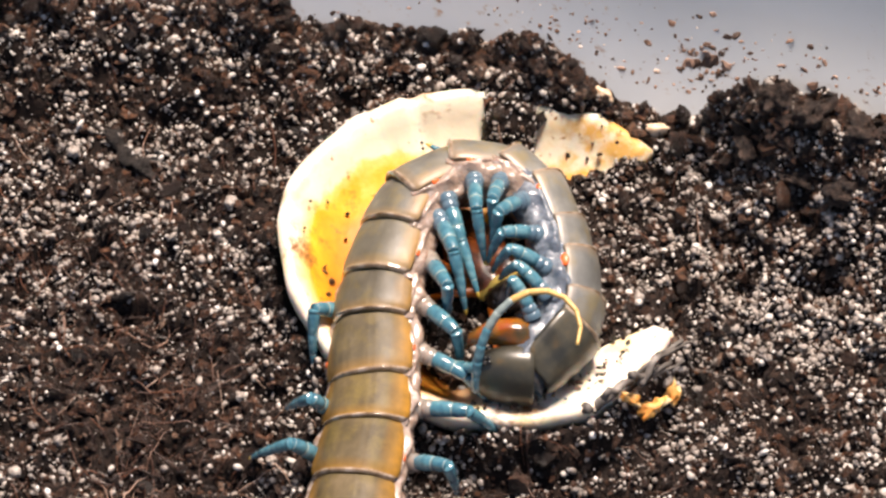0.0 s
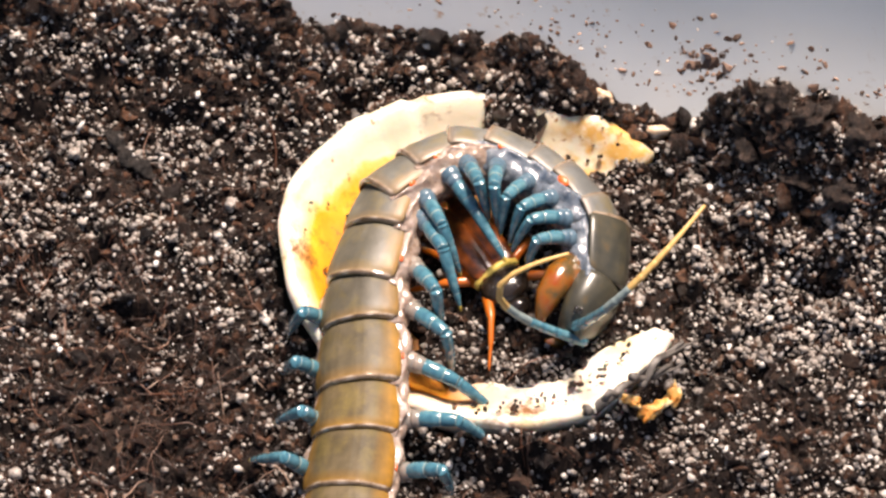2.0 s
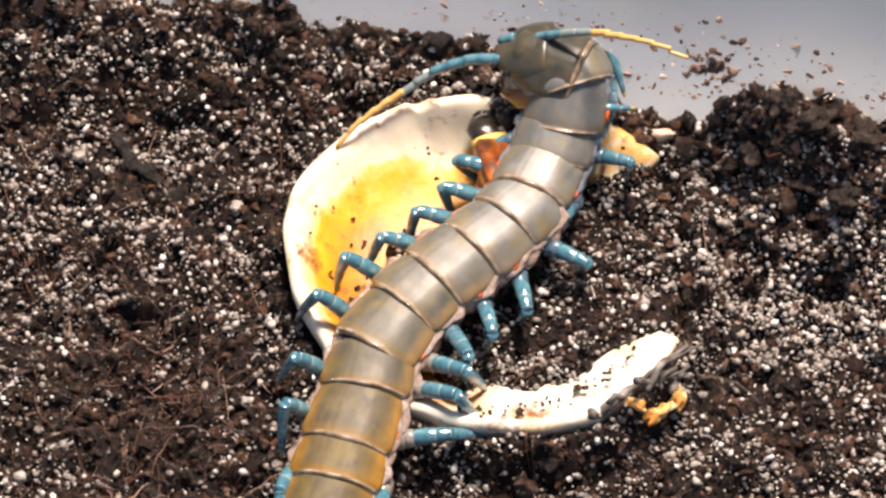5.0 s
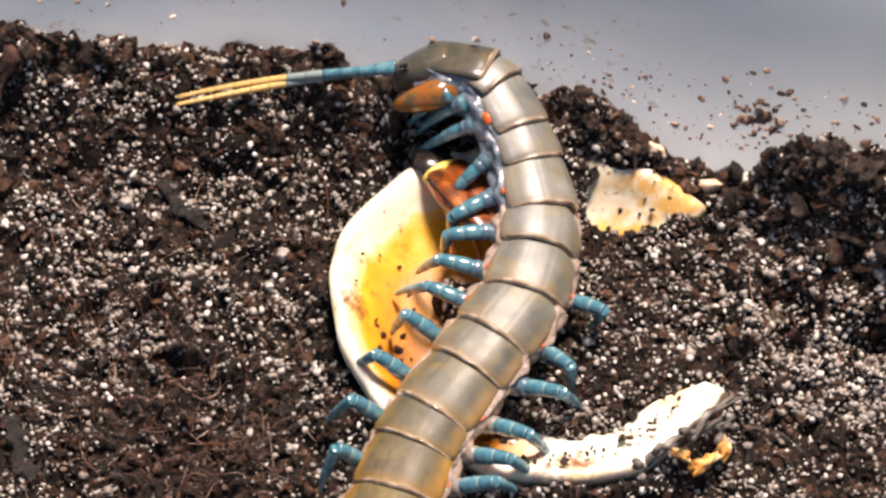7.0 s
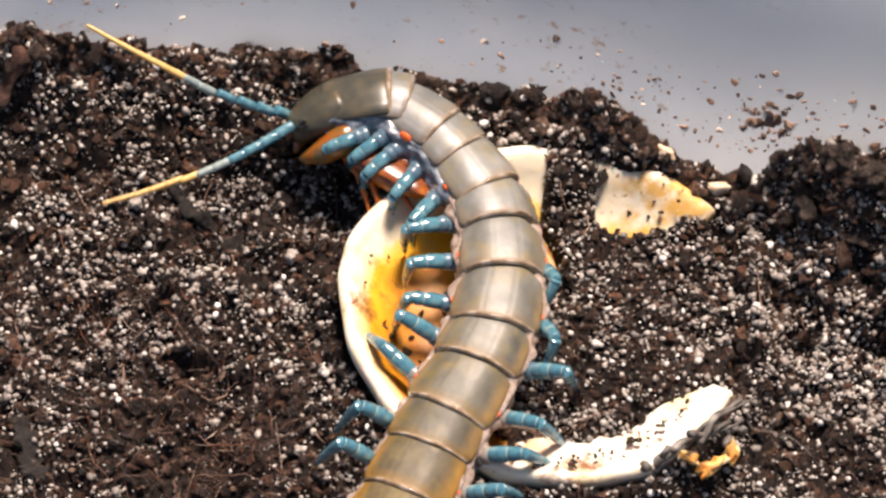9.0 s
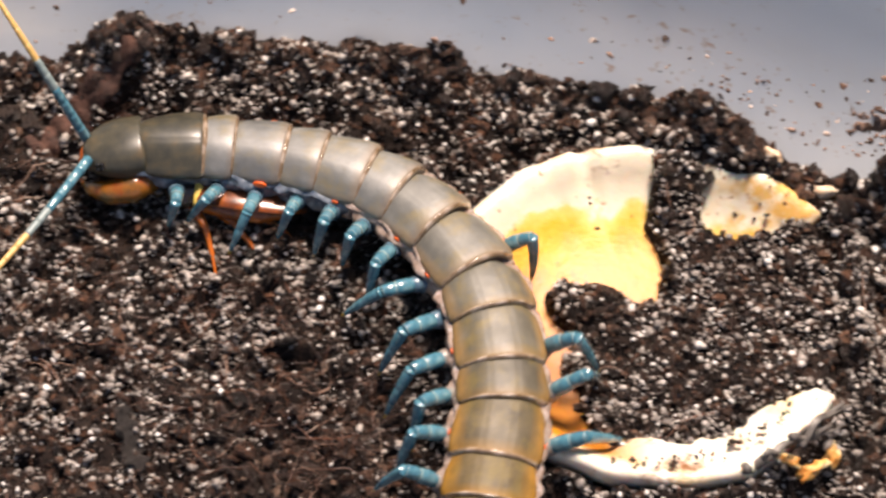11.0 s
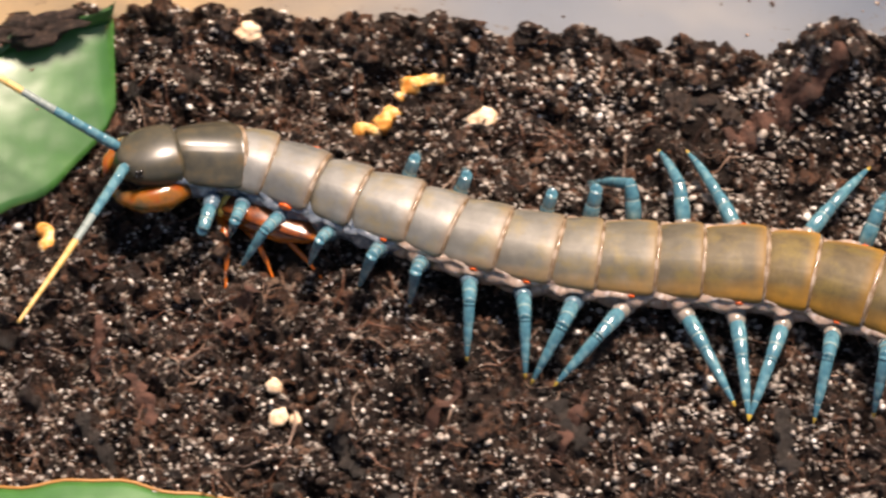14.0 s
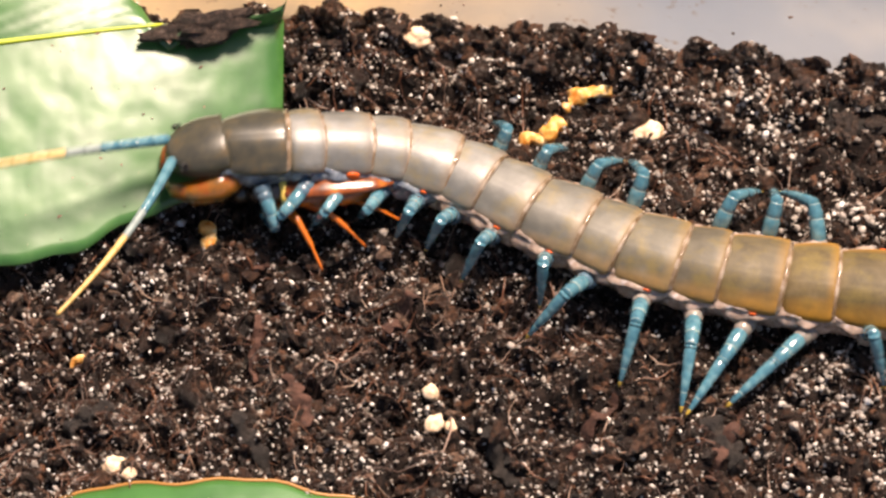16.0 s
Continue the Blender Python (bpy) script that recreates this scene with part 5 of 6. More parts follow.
    spine(4.25, [(18.8, 29.6), (23.6, 24.8), (24.4, 21.0), (23.4, 20.3), (20.9, 16.0), (17.0, 11.5), (12.0, 7.1), (5.7, 3.5), (0.6, -0.6), (-5.1, -6.2), (-8.7, -12.0), (-12.7, -21.0), (-13.9, -29.1), (-15.5, -39.3), (-17.0, -47.3)])
    spine(5.3, [(5.4, 30.4), (10.9, 30.4), (16.8, 28.4), (18.4, 25.5), (17.9, 18.7), (17.3, 14.0), (15.0, 4.9), (10.5, -1.7), (5.4, -7.4), (-2.1, -14.4), (-7.0, -19.5), (-12.8, -27.3), (-14.9, -34.8), (-18.0, -44.1), (-19.9, -51.1)])
    spine(5.5, [(-4.0, 34.1), (4.7, 33.1), (11.7, 30.3), (13.2, 27.4), (14.5, 20.6), (14.8, 15.6), (14.1, 5.3), (10.3, -1.2), (5.2, -8.2), (-1.5, -15.3), (-6.2, -20.2), (-12.0, -28.0), (-14.4, -35.1), (-17.4, -44.0), (-19.3, -51.2)])
    spine(6, [(-18.9, 33.4), (-9.6, 34.3), (-2.3, 32.4), (1.1, 29.9), (6.5, 23.1), (9.5, 18.1), (10.6, 8.4), (9.1, 0.3), (5.7, -7.7), (0.3, -14.5), (-5.5, -20.4), (-10.9, -27.9), (-14.2, -35.1), (-18.0, -44.3)])
    spine(6.5, [(-16.3, 38.4), (-7.8, 38.4), (-2.0, 36.7), (1.6, 32.9), (6.4, 25.5), (7.9, 20.2), (9.3, 9.9), (8.6, 1.9), (5.7, -6.7), (0.4, -14.6), (-4.5, -20.9), (-10.8, -28.9), (-14.1, -34.5), (-17.4, -44.2)])
    spine(7, [(-18.0, 38.3), (-9.2, 39.2), (-3.1, 37.2), (0.4, 34.2), (4.5, 26.6), (6.6, 21.2), (8.7, 11.5), (7.8, 3.0), (5.4, -6.1), (0.0, -13.9), (-4.8, -20.5), (-10.6, -28.6), (-13.5, -34.2), (-16.7, -43.5)])
    spine(7.5, [(-22.3, 34.4), (-14.9, 37.9), (-8.3, 37.4), (-4.3, 34.7), (0.8, 27.3), (3.9, 22.6), (6.5, 13.0), (5.9, 4.7), (4.7, -5.5), (-0.2, -13.7), (-4.7, -20.5), (-10.8, -28.5), (-13.7, -34.2), (-16.9, -43.5)])
    spine(8, [(-18.8, 32.3), (-12.6, 36.9), (-6.3, 36.9), (-2.6, 34.4), (2.0, 27.2), (4.4, 22.7), (6.5, 12.9), (6.8, 4.6), (4.7, -5.1), (-0.1, -13.5), (-5.0, -20.1), (-10.7, -28.2), (-13.6, -34.0), (-16.9, -43.1)])
    spine(9.25, [(-44.3, 29.1), (-35.3, 31.8), (-27.3, 32.7), (-23.3, 32.3), (-15.6, 28.1), (-11.6, 24.6), (-5.1, 16.9), (-2.8, 9.6), (-1.1, -1.0), (-2.0, -11.2), (-4.5, -18.9), (-9.5, -28.6), (-12.3, -35.1), (-16.1, -43.4)])
    spine(10.5, [(-68.7, 23.9), (-59.2, 24.9), (-48.1, 24.9), (-43.3, 24.3), (-33.2, 22.2), (-27.4, 20.3), (-19.2, 14.7), (-14.1, 9.2), (-9.4, 0.3), (-6.7, -10.5), (-6.5, -18.8), (-10.2, -29.7), (-13.0, -36.1), (-16.2, -44.0)])
    spine(11, [(-93.7, 22.6), (-83.8, 24.2), (-72.7, 24.6), (-67.7, 24.4), (-57.8, 23.1), (-52.0, 21.9), (-43.5, 19.1), (-36.9, 15.3), (-29.3, 8.2), (-22.5, -1.8), (-19.7, -10.1), (-18.0, -19.3), (-17.5, -27.0), (-18.6, -38.0), (-19.5, -45.9)])
    spine(11.5, [(-112.4, 16.7), (-103.0, 19.1), (-92.1, 20.4), (-87.5, 20.1), (-77.9, 20.2), (-71.4, 19.7), (-61.2, 18.6), (-54.2, 15.3), (-46.3, 13.0), (-37.8, 5.8), (-32.1, -1.3), (-25.6, -10.1), (-23.0, -17.6), (-21.6, -27.8), (-21.4, -36.7), (-21.3, -46.4)])
    spine(12, [(-142.2, -5.5), (-133.5, -3.0), (-124.4, -0.7), (-119.3, 0.1), (-110.6, 1.5), (-103.8, 2.8), (-93.6, 3.7), (-86.1, 4.2), (-76.4, 4.9), (-66.2, 5.6), (-58.6, 4.8), (-48.8, 1.0), (-42.3, -4.4), (-35.5, -14.4), (-30.8, -22.9), (-29.1, -35.7), (-28.1, -44.3)])
    spine(12.5, [(-153.7, -8.0), (-145.2, -4.0), (-134.0, -1.1), (-129.6, -0.3), (-119.7, 1.2), (-113.8, 2.2), (-104.4, 3.4), (-97.1, 3.9), (-88.8, 4.7), (-78.8, 5.3), (-71.4, 5.0), (-60.8, 2.6), (-52.4, -1.2), (-43.3, -9.3), (-37.5, -17.1), (-33.9, -28.0), (-31.9, -37.8)])
    spine(13, [(-171.8, -18.4), (-162.9, -14.5), (-152.3, -11.7), (-147.9, -10.6), (-138.0, -9.1), (-131.6, -8.4), (-122.3, -6.7), (-115.4, -5.3), (-106.7, -3.2), (-97.0, -0.9), (-90.1, 0.5), (-79.7, 1.5), (-71.6, 0.9), (-59.2, -1.5), (-50.5, -6.8), (-42.7, -16.8), (-38.7, -24.8), (-36.6, -37.3)])
    spine(13.5, [(-189.0, 4.6), (-179.6, 4.6), (-169.2, 3.5), (-164.3, 2.0), (-155.3, 0.0), (-147.0, -2.0), (-137.3, -4.1), (-130.0, -4.9), (-120.9, -4.7), (-111.5, -3.6), (-104.1, -2.6), (-93.8, -0.8), (-86.0, 0.6), (-74.9, 0.7), (-66.2, -0.2), (-55.4, -5.4), (-49.4, -12.1)])
    spine(14, [(-208.0, -6.6), (-198.5, -1.6), (-187.5, 2.0), (-182.6, 1.6), (-172.5, -0.4), (-164.5, -1.9), (-155.0, -2.9), (-147.3, -4.5), (-139.0, -5.2), (-128.8, -5.5), (-121.8, -5.0), (-111.4, -3.7), (-103.5, -2.5), (-92.2, -1.0), (-83.6, -1.0), (-72.7, -2.4)])
    spine(14.5, [(-221.0, 21.3), (-212.5, 20.8), (-203.6, 20.0), (-198.5, 19.0), (-189.7, 16.4), (-182.5, 13.5), (-172.6, 8.7), (-165.7, 5.2), (-156.6, 1.3), (-146.1, -2.3), (-138.0, -4.1), (-127.7, -4.7), (-120.1, -4.6), (-108.6, -3.4), (-100.1, -3.0), (-88.6, -2.2), (-80.0, -2.1)])
    spine(15, [(-219.2, 28.3), (-210.7, 23.7), (-202.2, 20.8), (-197.4, 19.6), (-190.9, 15.8), (-184.7, 12.9), (-176.0, 7.2), (-168.9, 3.4), (-159.7, -0.3), (-149.7, -3.6), (-142.3, -4.7), (-131.2, -5.0), (-123.3, -4.8), (-111.6, -3.7), (-102.3, -3.2), (-91.3, -2.3)])
    spine(15.5, [(-220.5, 14.8), (-211.7, 14.9), (-203.7, 14.8), (-198.9, 14.2), (-190.9, 13.1), (-184.0, 11.8), (-175.3, 7.9), (-167.6, 4.0), (-159.6, 0.7), (-149.2, -2.1), (-142.1, -3.7), (-130.7, -4.4), (-122.5, -4.4), (-110.9, -3.7), (-101.9, -3.2), (-91.8, -2.6)])
    spine(16, [(-227.7, -10.2), (-218.7, -6.1), (-208.3, -2.6), (-203.0, -0.3), (-195.1, 2.4), (-188.6, 3.9), (-179.4, 3.5), (-172.2, 1.6), (-163.3, -1.0), (-153.1, -3.0), (-146.0, -4.7), (-135.6, -5.5), (-128.4, -5.5), (-116.8, -5.0), (-107.8, -3.9), (-96.4, -2.9)])
    feelers(0, (5.5, -30.1), (10.4, -20.5), (21.1, -20.4), (24.5, -28.3), (22.3, -34.1), (-2.3, -25.0), (-8.3, -20.5))
    feelers(0.5, (5.4, -29.9), (10.2, -20.3), (21.0, -20.2), (24.4, -28.1), (22.2, -33.9), (-1.4, -24.8), (-8.4, -20.3))
    feelers(1, (4.9, -37.1), (1.5, -21.5), (11.7, -8.4), (24.4, -14.6), (20.4, -28.1), (-0.4, -24.8), (-8.4, -20.3))
    feelers(1.5, (22.2, -43.5), (16.9, -48.0), (31.5, -32.4), (37.4, -22.3))
    feelers(2, (-3.7, -28.0), (21.3, -20.4), (28.6, -32.4), (42.1, -13.6))
    feelers(2.5, (18.1, -46.9), (15.2, -54.6), (31.8, -12.2), (39.3, -22.4))
    feelers(3, (21.5, -41.3), (14.0, -47.3), (31.3, -28.0), (29.6, -3.2))
    feelers(3.45, (43.8, -19.6), (40.7, -28.7), (47.9, -7.1), (54.8, -10.5))
    feelers(3.8, (49.8, 12.7), (58.7, 7.0), (47.9, 22.0), (56.0, 27.9))
    feelers(4, (43.9, 38.5), (53.0, 38.6), (33.9, 43.2), (30.9, 52.7))
    feelers(4.25, (10.5, 40.8), (-1.6, 26.6), (25.6, 43.3), (35.6, 38.6))
    feelers(5.3, (-12.6, 31.8), (-28.9, 11.9), (23.5, 40.9), (38.6, 35.2))
    feelers(5.5, (-20.9, 34.2), (-47.2, 44.7), (-0.9, 51.0), (4.1, 60.6))
    feelers(6, (-41.1, 25.2), (-29.5, -3.6), (-18.0, 40.0), (2.0, 39.0))
    feelers(6.5, (-31.1, 44.5), (-48.4, 49.6), (-30.0, 42.7), (-45.2, 44.9))
    feelers(7, (-36.3, 39.8), (-51.3, 35.4), (-35.3, 38.4), (-49.3, 34.6))
    feelers(7.5, (-28.4, 34.0), (-36.3, 31.6), (-3.4, 45.7), (12.8, 44.7))
    feelers(8, (-42.8, 29.5), (-47.8, 45.3), (-40.8, 27.8), (-45.2, 43.6))
    feelers(9.25, (-53.9, 17.5), (-71.4, 5.5), (-54.4, 28.8, 27), (-72.5, 38.0, 29))
    feelers(10.5, (-78.1, 3.4), (-95.2, -12.0), (-80.0, 30.5, 28), (-91.0, 40.0, 30))
    feelers(11, (-100.0, 6.0), (-110.5, -8.2), (-100.6, 27.2, 28), (-110.0, 41.0, 30))
    feelers(11.5, (-117.2, -6.3), (-125.6, -21.8), (-123.8, 22.3), (-136.2, 25.0))
    feelers(12, (-145.0, -18.5), (-153.4, -30.7), (-147.3, 0.9), (-156.4, 9.4))
    feelers(12.5, (-154.9, -32.9), (-161.9, -52.0), (-164.3, -10.2), (-180.1, -12.1))
    feelers(13, (-178.5, -33.9), (-186.5, -47.7), (-181.6, -13.5), (-189.0, -0.6))
    feelers(13.5, (-201.4, -3.5), (-216.8, -8.0), (-198.0, 4.8), (-209.0, 13.6))
    feelers(14, (-210.8, -31.1), (-216.3, -46.7), (-217.0, -4.1), (-228.3, 0.7))
    feelers(14.5, (-225.3, 16.5), (-236.3, 15.2), (-227.1, 28.2), (-234.4, 36.4))
    feelers(15, (-223.7, 26.4), (-233.8, 28.8), (-222.9, 35.2), (-228.9, 46.1))
    feelers(15.5, (-226.3, -2.0), (-235.2, -16.8), (-226.0, 16.3), (-235.6, 21.2))
    feelers(16, (-227.8, -33.2), (-237.9, -53.9), (-239.1, -16.0), (-252.7, -22.8))
    feet(0, -1, {11: (-22.5, -26.7), 13: (-27.7, -34.5), 14: (-33.7, -44.1)})
    feet(0.5, -1, {11: (-22.5, -26.7), 13: (-27.7, -34.5), 14: (-33.7, -44.1)})
    feet(0, 1, {1: (11.3, -19.0, 12.8), 2: (9.7, -14.1, 13.4), 3: (8.6, -13.0, 13.9), 4: (7.8, -11.4, 14.1), 5: (8.6, -9.4, 14.4), 6: (9.0, -7.1, 14.3), 7: (7.4, -11.4, 14.0), 8: (6.7, -18.6, 12.9), 9: (4.1, -20.0, 11.5), 10: (0.7, -21.0, 7.8), 11: (3.4, -28.1, 4.1), 12: (11.0, -36.3), 13: (11.0, -39.7), 14: (2.7, -51.7)})
    feet(0.5, 1, {1: (11.3, -19.0, 12.8), 2: (9.7, -14.1, 13.4), 3: (8.6, -13.0, 13.9), 4: (7.8, -11.4, 14.1), 5: (8.6, -9.4, 14.4), 6: (9.0, -7.1, 14.3), 7: (7.4, -11.4, 14.0), 8: (6.7, -18.6, 12.9), 9: (4.1, -20.0, 11.5), 10: (0.7, -21.0, 7.8), 11: (3.4, -28.1, 4.1), 12: (11.0, -36.3), 13: (11.0, -39.7), 14: (2.7, -51.7)})
    feet(1, -1, {12: (-23.4, -26.5), 13: (-28.6, -35.7), 14: (-33.8, -43.9)})
    feet(1, 1, {1: (8.5, -16.6, 12.8), 2: (12.3, -11.3, 13.4), 3: (8.1, -9.8, 13.9), 4: (9.6, -7.7, 14.1), 5: (9.2, -5.7, 14.4), 6: (7.7, -9.1, 14.2), 7: (6.2, -12.5, 14.0), 8: (5.0, -15.8, 12.8), 9: (3.2, -19.3, 11.4), 10: (-0.2, -22.9, 7.7), 11: (2.5, -28.3, 4.1), 12: (10.8, -35.9), 13: (10.1, -40.6), 14: (1.8, -51.5)})
    feet(1.5, -1, {11: (-23.5, -18.5), 12: (-24.2, -27.2), 13: (-29.4, -36.8), 14: (-33.8, -44.1)})
    feet(2, -1, {11: (-23.5, -18.5), 12: (-24.2, -27.2), 13: (-29.4, -36.8), 14: (-33.8, -44.1)})
    feet(1.5, 1, {1: (14.5, -12.3, 13.4), 2: (11.8, -8.6, 13.8), 3: (11.5, -7.0, 14.0), 4: (9.9, -5.3, 14.1), 5: (9.6, -4.1, 14.3), 6: (8.0, -2.3, 14.1), 7: (11.8, -11.8, 13.9), 8: (3.1, -12.5, 12.7), 9: (3.1, -18.7, 11.3), 10: (-0.3, -22.3, 7.6), 11: (1.7, -28.0, 3.9), 12: (10.8, -36.0), 13: (9.3, -40.9), 14: (1.8, -51.3)})
    feet(2, 1, {1: (14.5, -12.3, 13.4), 2: (11.8, -8.6, 13.8), 3: (11.5, -7.0, 14.0), 4: (9.9, -5.3, 14.1), 5: (9.6, -4.1, 14.3), 6: (8.0, -2.3, 14.1), 7: (11.8, -11.8, 13.9), 8: (3.1, -12.5, 12.7), 9: (3.1, -18.7, 11.3), 10: (-0.3, -22.3, 7.6), 11: (1.7, -28.0, 3.9), 12: (10.8, -36.0), 13: (9.3, -40.9), 14: (1.8, -51.3)})
    feet(2.5, -1, {10: (-25.2, -17.6), 11: (-24.0, -27.6), 12: (-27.0, -30.3), 13: (-30.3, -37.7), 14: (-33.6, -45.0)})
    feet(3, -1, {10: (-25.2, -17.6), 11: (-24.0, -27.6), 12: (-27.0, -30.3), 13: (-30.3, -37.7), 14: (-33.6, -45.0)})
    feet(2.5, 1, {1: (12.8, -15.0, 13.4), 2: (11.3, -10.9, 13.8), 3: (10.5, -8.0, 14.1), 4: (9.4, -7.1, 14.2), 5: (7.5, -9.0, 14.4), 6: (6.4, -12.9, 14.2), 7: (2.2, -14.0, 13.9), 8: (1.8, -12.5, 12.7), 9: (1.1, -21.7, 11.3), 10: (-0.4, -23.5, 7.5), 11: (1.1, -29.3, 3.8), 12: (11.0, -36.1), 13: (9.9, -40.9), 14: (0.5, -51.3)})
    feet(3, 1, {1: (12.8, -15.0, 13.4), 2: (11.3, -10.9, 13.8), 3: (10.5, -8.0, 14.1), 4: (9.4, -7.1, 14.2), 5: (7.5, -9.0, 14.4), 6: (6.4, -12.9, 14.2), 7: (2.2, -14.0, 13.9), 8: (1.8, -12.5, 12.7), 9: (1.1, -21.7, 11.3), 10: (-0.4, -23.5, 7.5), 11: (1.1, -29.3, 3.8), 12: (11.0, -36.1), 13: (9.9, -40.9), 14: (0.5, -51.3)})
    feet(5.5, -1, {3: (-0.6, 30.3), 4: (0.4, 20.8), 5: (0.9, 16.4), 6: (-0.5, 8.6), 7: (-9.0, 0.8), 8: (-15.1, -5.2), 9: (-18.4, -6.4), 10: (-25.4, -15.7), 11: (-29.9, -26.5), 12: (-28.2, -45.8)})
    feet(5.5, 1, {4: (26.8, 21.0), 6: (22.9, -1.1), 7: (13.4, -13.8), 8: (7.3, -22.0), 9: (6.3, -29.0), 10: (12.0, -30.5), 11: (8.7, -39.7), 12: (11.1, -35.4)})
    feet(6, -1, {2: (-11.1, 25.0), 3: (-8.2, 22.8), 4: (-6.7, 16.1), 5: (-2.8, 13.9), 6: (-3.7, 6.7), 7: (-7.9, -1.0), 8: (-14.5, -5.5), 9: (-18.3, -7.2), 10: (-25.2, -17.1), 11: (-29.7, -27.4), 12: (-28.0, -44.5)})
    feet(6, 1, {7: (14.9, -8.4), 8: (15.9, -22.0), 9: (12.7, -29.6), 10: (10.8, -32.3), 11: (8.9, -36.1), 12: (8.9, -36.6)})
    feet(6.5, -1, {2: (-14.8, 33.7), 3: (-14.7, 29.0), 4: (-10.1, 25.5), 5: (-5.9, 13.3), 6: (-5.3, 8.1), 7: (-15.8, 2.7), 8: (-13.6, -7.6), 9: (-18.1, -7.7), 10: (-25.9, -16.4), 11: (-30.1, -26.7), 12: (-30.2, -42.1)})
    feet(6.5, 1, {7: (13.8, -9.5), 8: (14.4, -20.9), 9: (14.9, -27.1), 10: (11.0, -32.2), 11: (8.6, -37.4), 12: (7.1, -41.3)})
    feet(7, -1, {1: (-17.5, 32.8), 2: (-16.5, 31.1), 3: (-16.9, 27.2), 4: (-8.1, 16.7), 5: (-7.6, 10.6), 6: (-8.9, 6.2), 7: (-14.1, 3.9), 8: (-17.9, -0.3), 9: (-18.2, -8.8), 10: (-25.6, -16.0), 11: (-29.6, -26.8), 12: (-30.2, -41.3)})
    feet(7, 1, {7: (15.5, -5.5), 8: (13.7, -19.7), 9: (16.0, -23.4), 10: (10.9, -33.2), 11: (8.8, -37.5), 12: (5.4, -40.2)})
    feet(7.5, -1, {1: (-20.1, 31.6), 2: (-20.0, 26.6), 3: (-18.5, 23.8), 4: (-9.7, 13.4), 5: (-9.6, 9.0), 6: (-9.6, 6.2), 7: (-17.6, -0.5), 8: (-17.9, -7.1), 9: (-18.4, -9.9), 10: (-25.5, -6.1), 11: (-29.8, -26.8), 12: (-30.0, -41.3)})
    feet(7.5, 1, {7: (12.9, -5.5), 8: (13.9, -20.2), 9: (13.0, -26.7), 10: (10.9, -32.7), 11: (8.4, -38.6), 12: (5.2, -40.2)})
    feet(8, -1, {1: (-16.7, 30.4), 2: (-14.8, 29.9), 3: (-14.7, 24.9), 4: (-8.8, 16.6), 5: (-8.7, 11.1), 6: (-11.5, 7.2), 7: (-10.9, 1.1), 8: (-12.7, -7.1), 9: (-18.4, -8.9), 10: (-26.0, -5.7), 11: (-30.3, -26.5), 12: (-33.8, -35.1)})
    feet(8, 1, {7: (12.4, -7.3), 8: (13.5, -19.8), 9: (12.1, -26.3), 10: (11.1, -32.7), 11: (8.2, -38.9), 12: (4.7, -39.8)})
    feet(10.5, -1, {1: (-54.8, 12.2), 2: (-50.8, 11.7), 3: (-44.1, 8.4), 4: (-35.6, 8.0), 5: (-29.5, 4.1), 6: (-26.9, 3.0), 7: (-27.7, -3.9), 8: (-33.1, -7.5), 9: (-25.6, -8.4), 10: (-26.6, -10.2), 11: (-30.4, -30.2), 12: (-34.1, -37.6)})
    feet(10.5, 1, {9: (8.3, -9.8), 10: (10.6, -30.3), 11: (10.6, -30.8), 12: (3.4, -40.6)})
    feet(11, -1, {1: (-78.2, 12.8), 2: (-75.2, 11.8), 3: (-67.3, 5.7), 4: (-59.0, 9.0), 5: (-52.3, 5.8), 6: (-47.2, 3.7), 7: (-42.3, -3.6), 8: (-46.7, -6.1), 9: (-39.7, -17.8), 10: (-38.3, -26.3), 11: (-33.1, -32.9), 12: (-35.8, -38.1), 13: (-39.6, -41.0)})
    feet(11, 1, {8: (-14.6, 3.3), 10: (-1.0, -15.6), 11: (-1.0, -16.8), 12: (3.9, -29.1)})
    feet(11.5, -1, {1: (-95.1, 6.8), 2: (-90.3, 8.9), 3: (-83.0, 6.5), 4: (-75.1, 7.6), 5: (-68.0, 6.9), 6: (-61.0, 7.4), 7: (-61.1, -5.3), 8: (-46.2, -3.2), 9: (-47.2, -11.3), 10: (-53.0, -14.0), 11: (-43.6, -27.0), 13: (-37.5, -36.8), 14: (-41.2, -40.4)})
    feet(11.5, 1, {8: (-36.2, 28.5), 9: (-28.6, 27.2), 10: (-19.4, 8.5), 11: (-8.3, -2.9), 12: (1.0, -26.8), 13: (1.0, -27.4), 14: (-1.0, -36.5)})
    feet(12, -1, {1: (-127.1, -16.2), 2: (-122.9, -18.1), 3: (-112.1, -16.5), 4: (-104.1, -11.7), 5: (-94.6, -11.4), 6: (-86.1, -6.5), 7: (-81.4, -17.6), 8: (-66.5, -7.0), 9: (-68.6, -16.4), 10: (-59.5, -17.8), 12: (-56.1, -22.1), 13: (-57.5, -28.5), 14: (-41.6, -40.0)})
    feet(12, 1, {8: (-73.0, 29.9), 9: (-59.2, 28.8), 10: (-58.2, 28.3), 11: (-34.0, 11.2), 12: (-21.7, -3.9), 13: (-11.4, -15.5), 14: (-5.5, -27.5), 15: (-5.3, -36.5)})
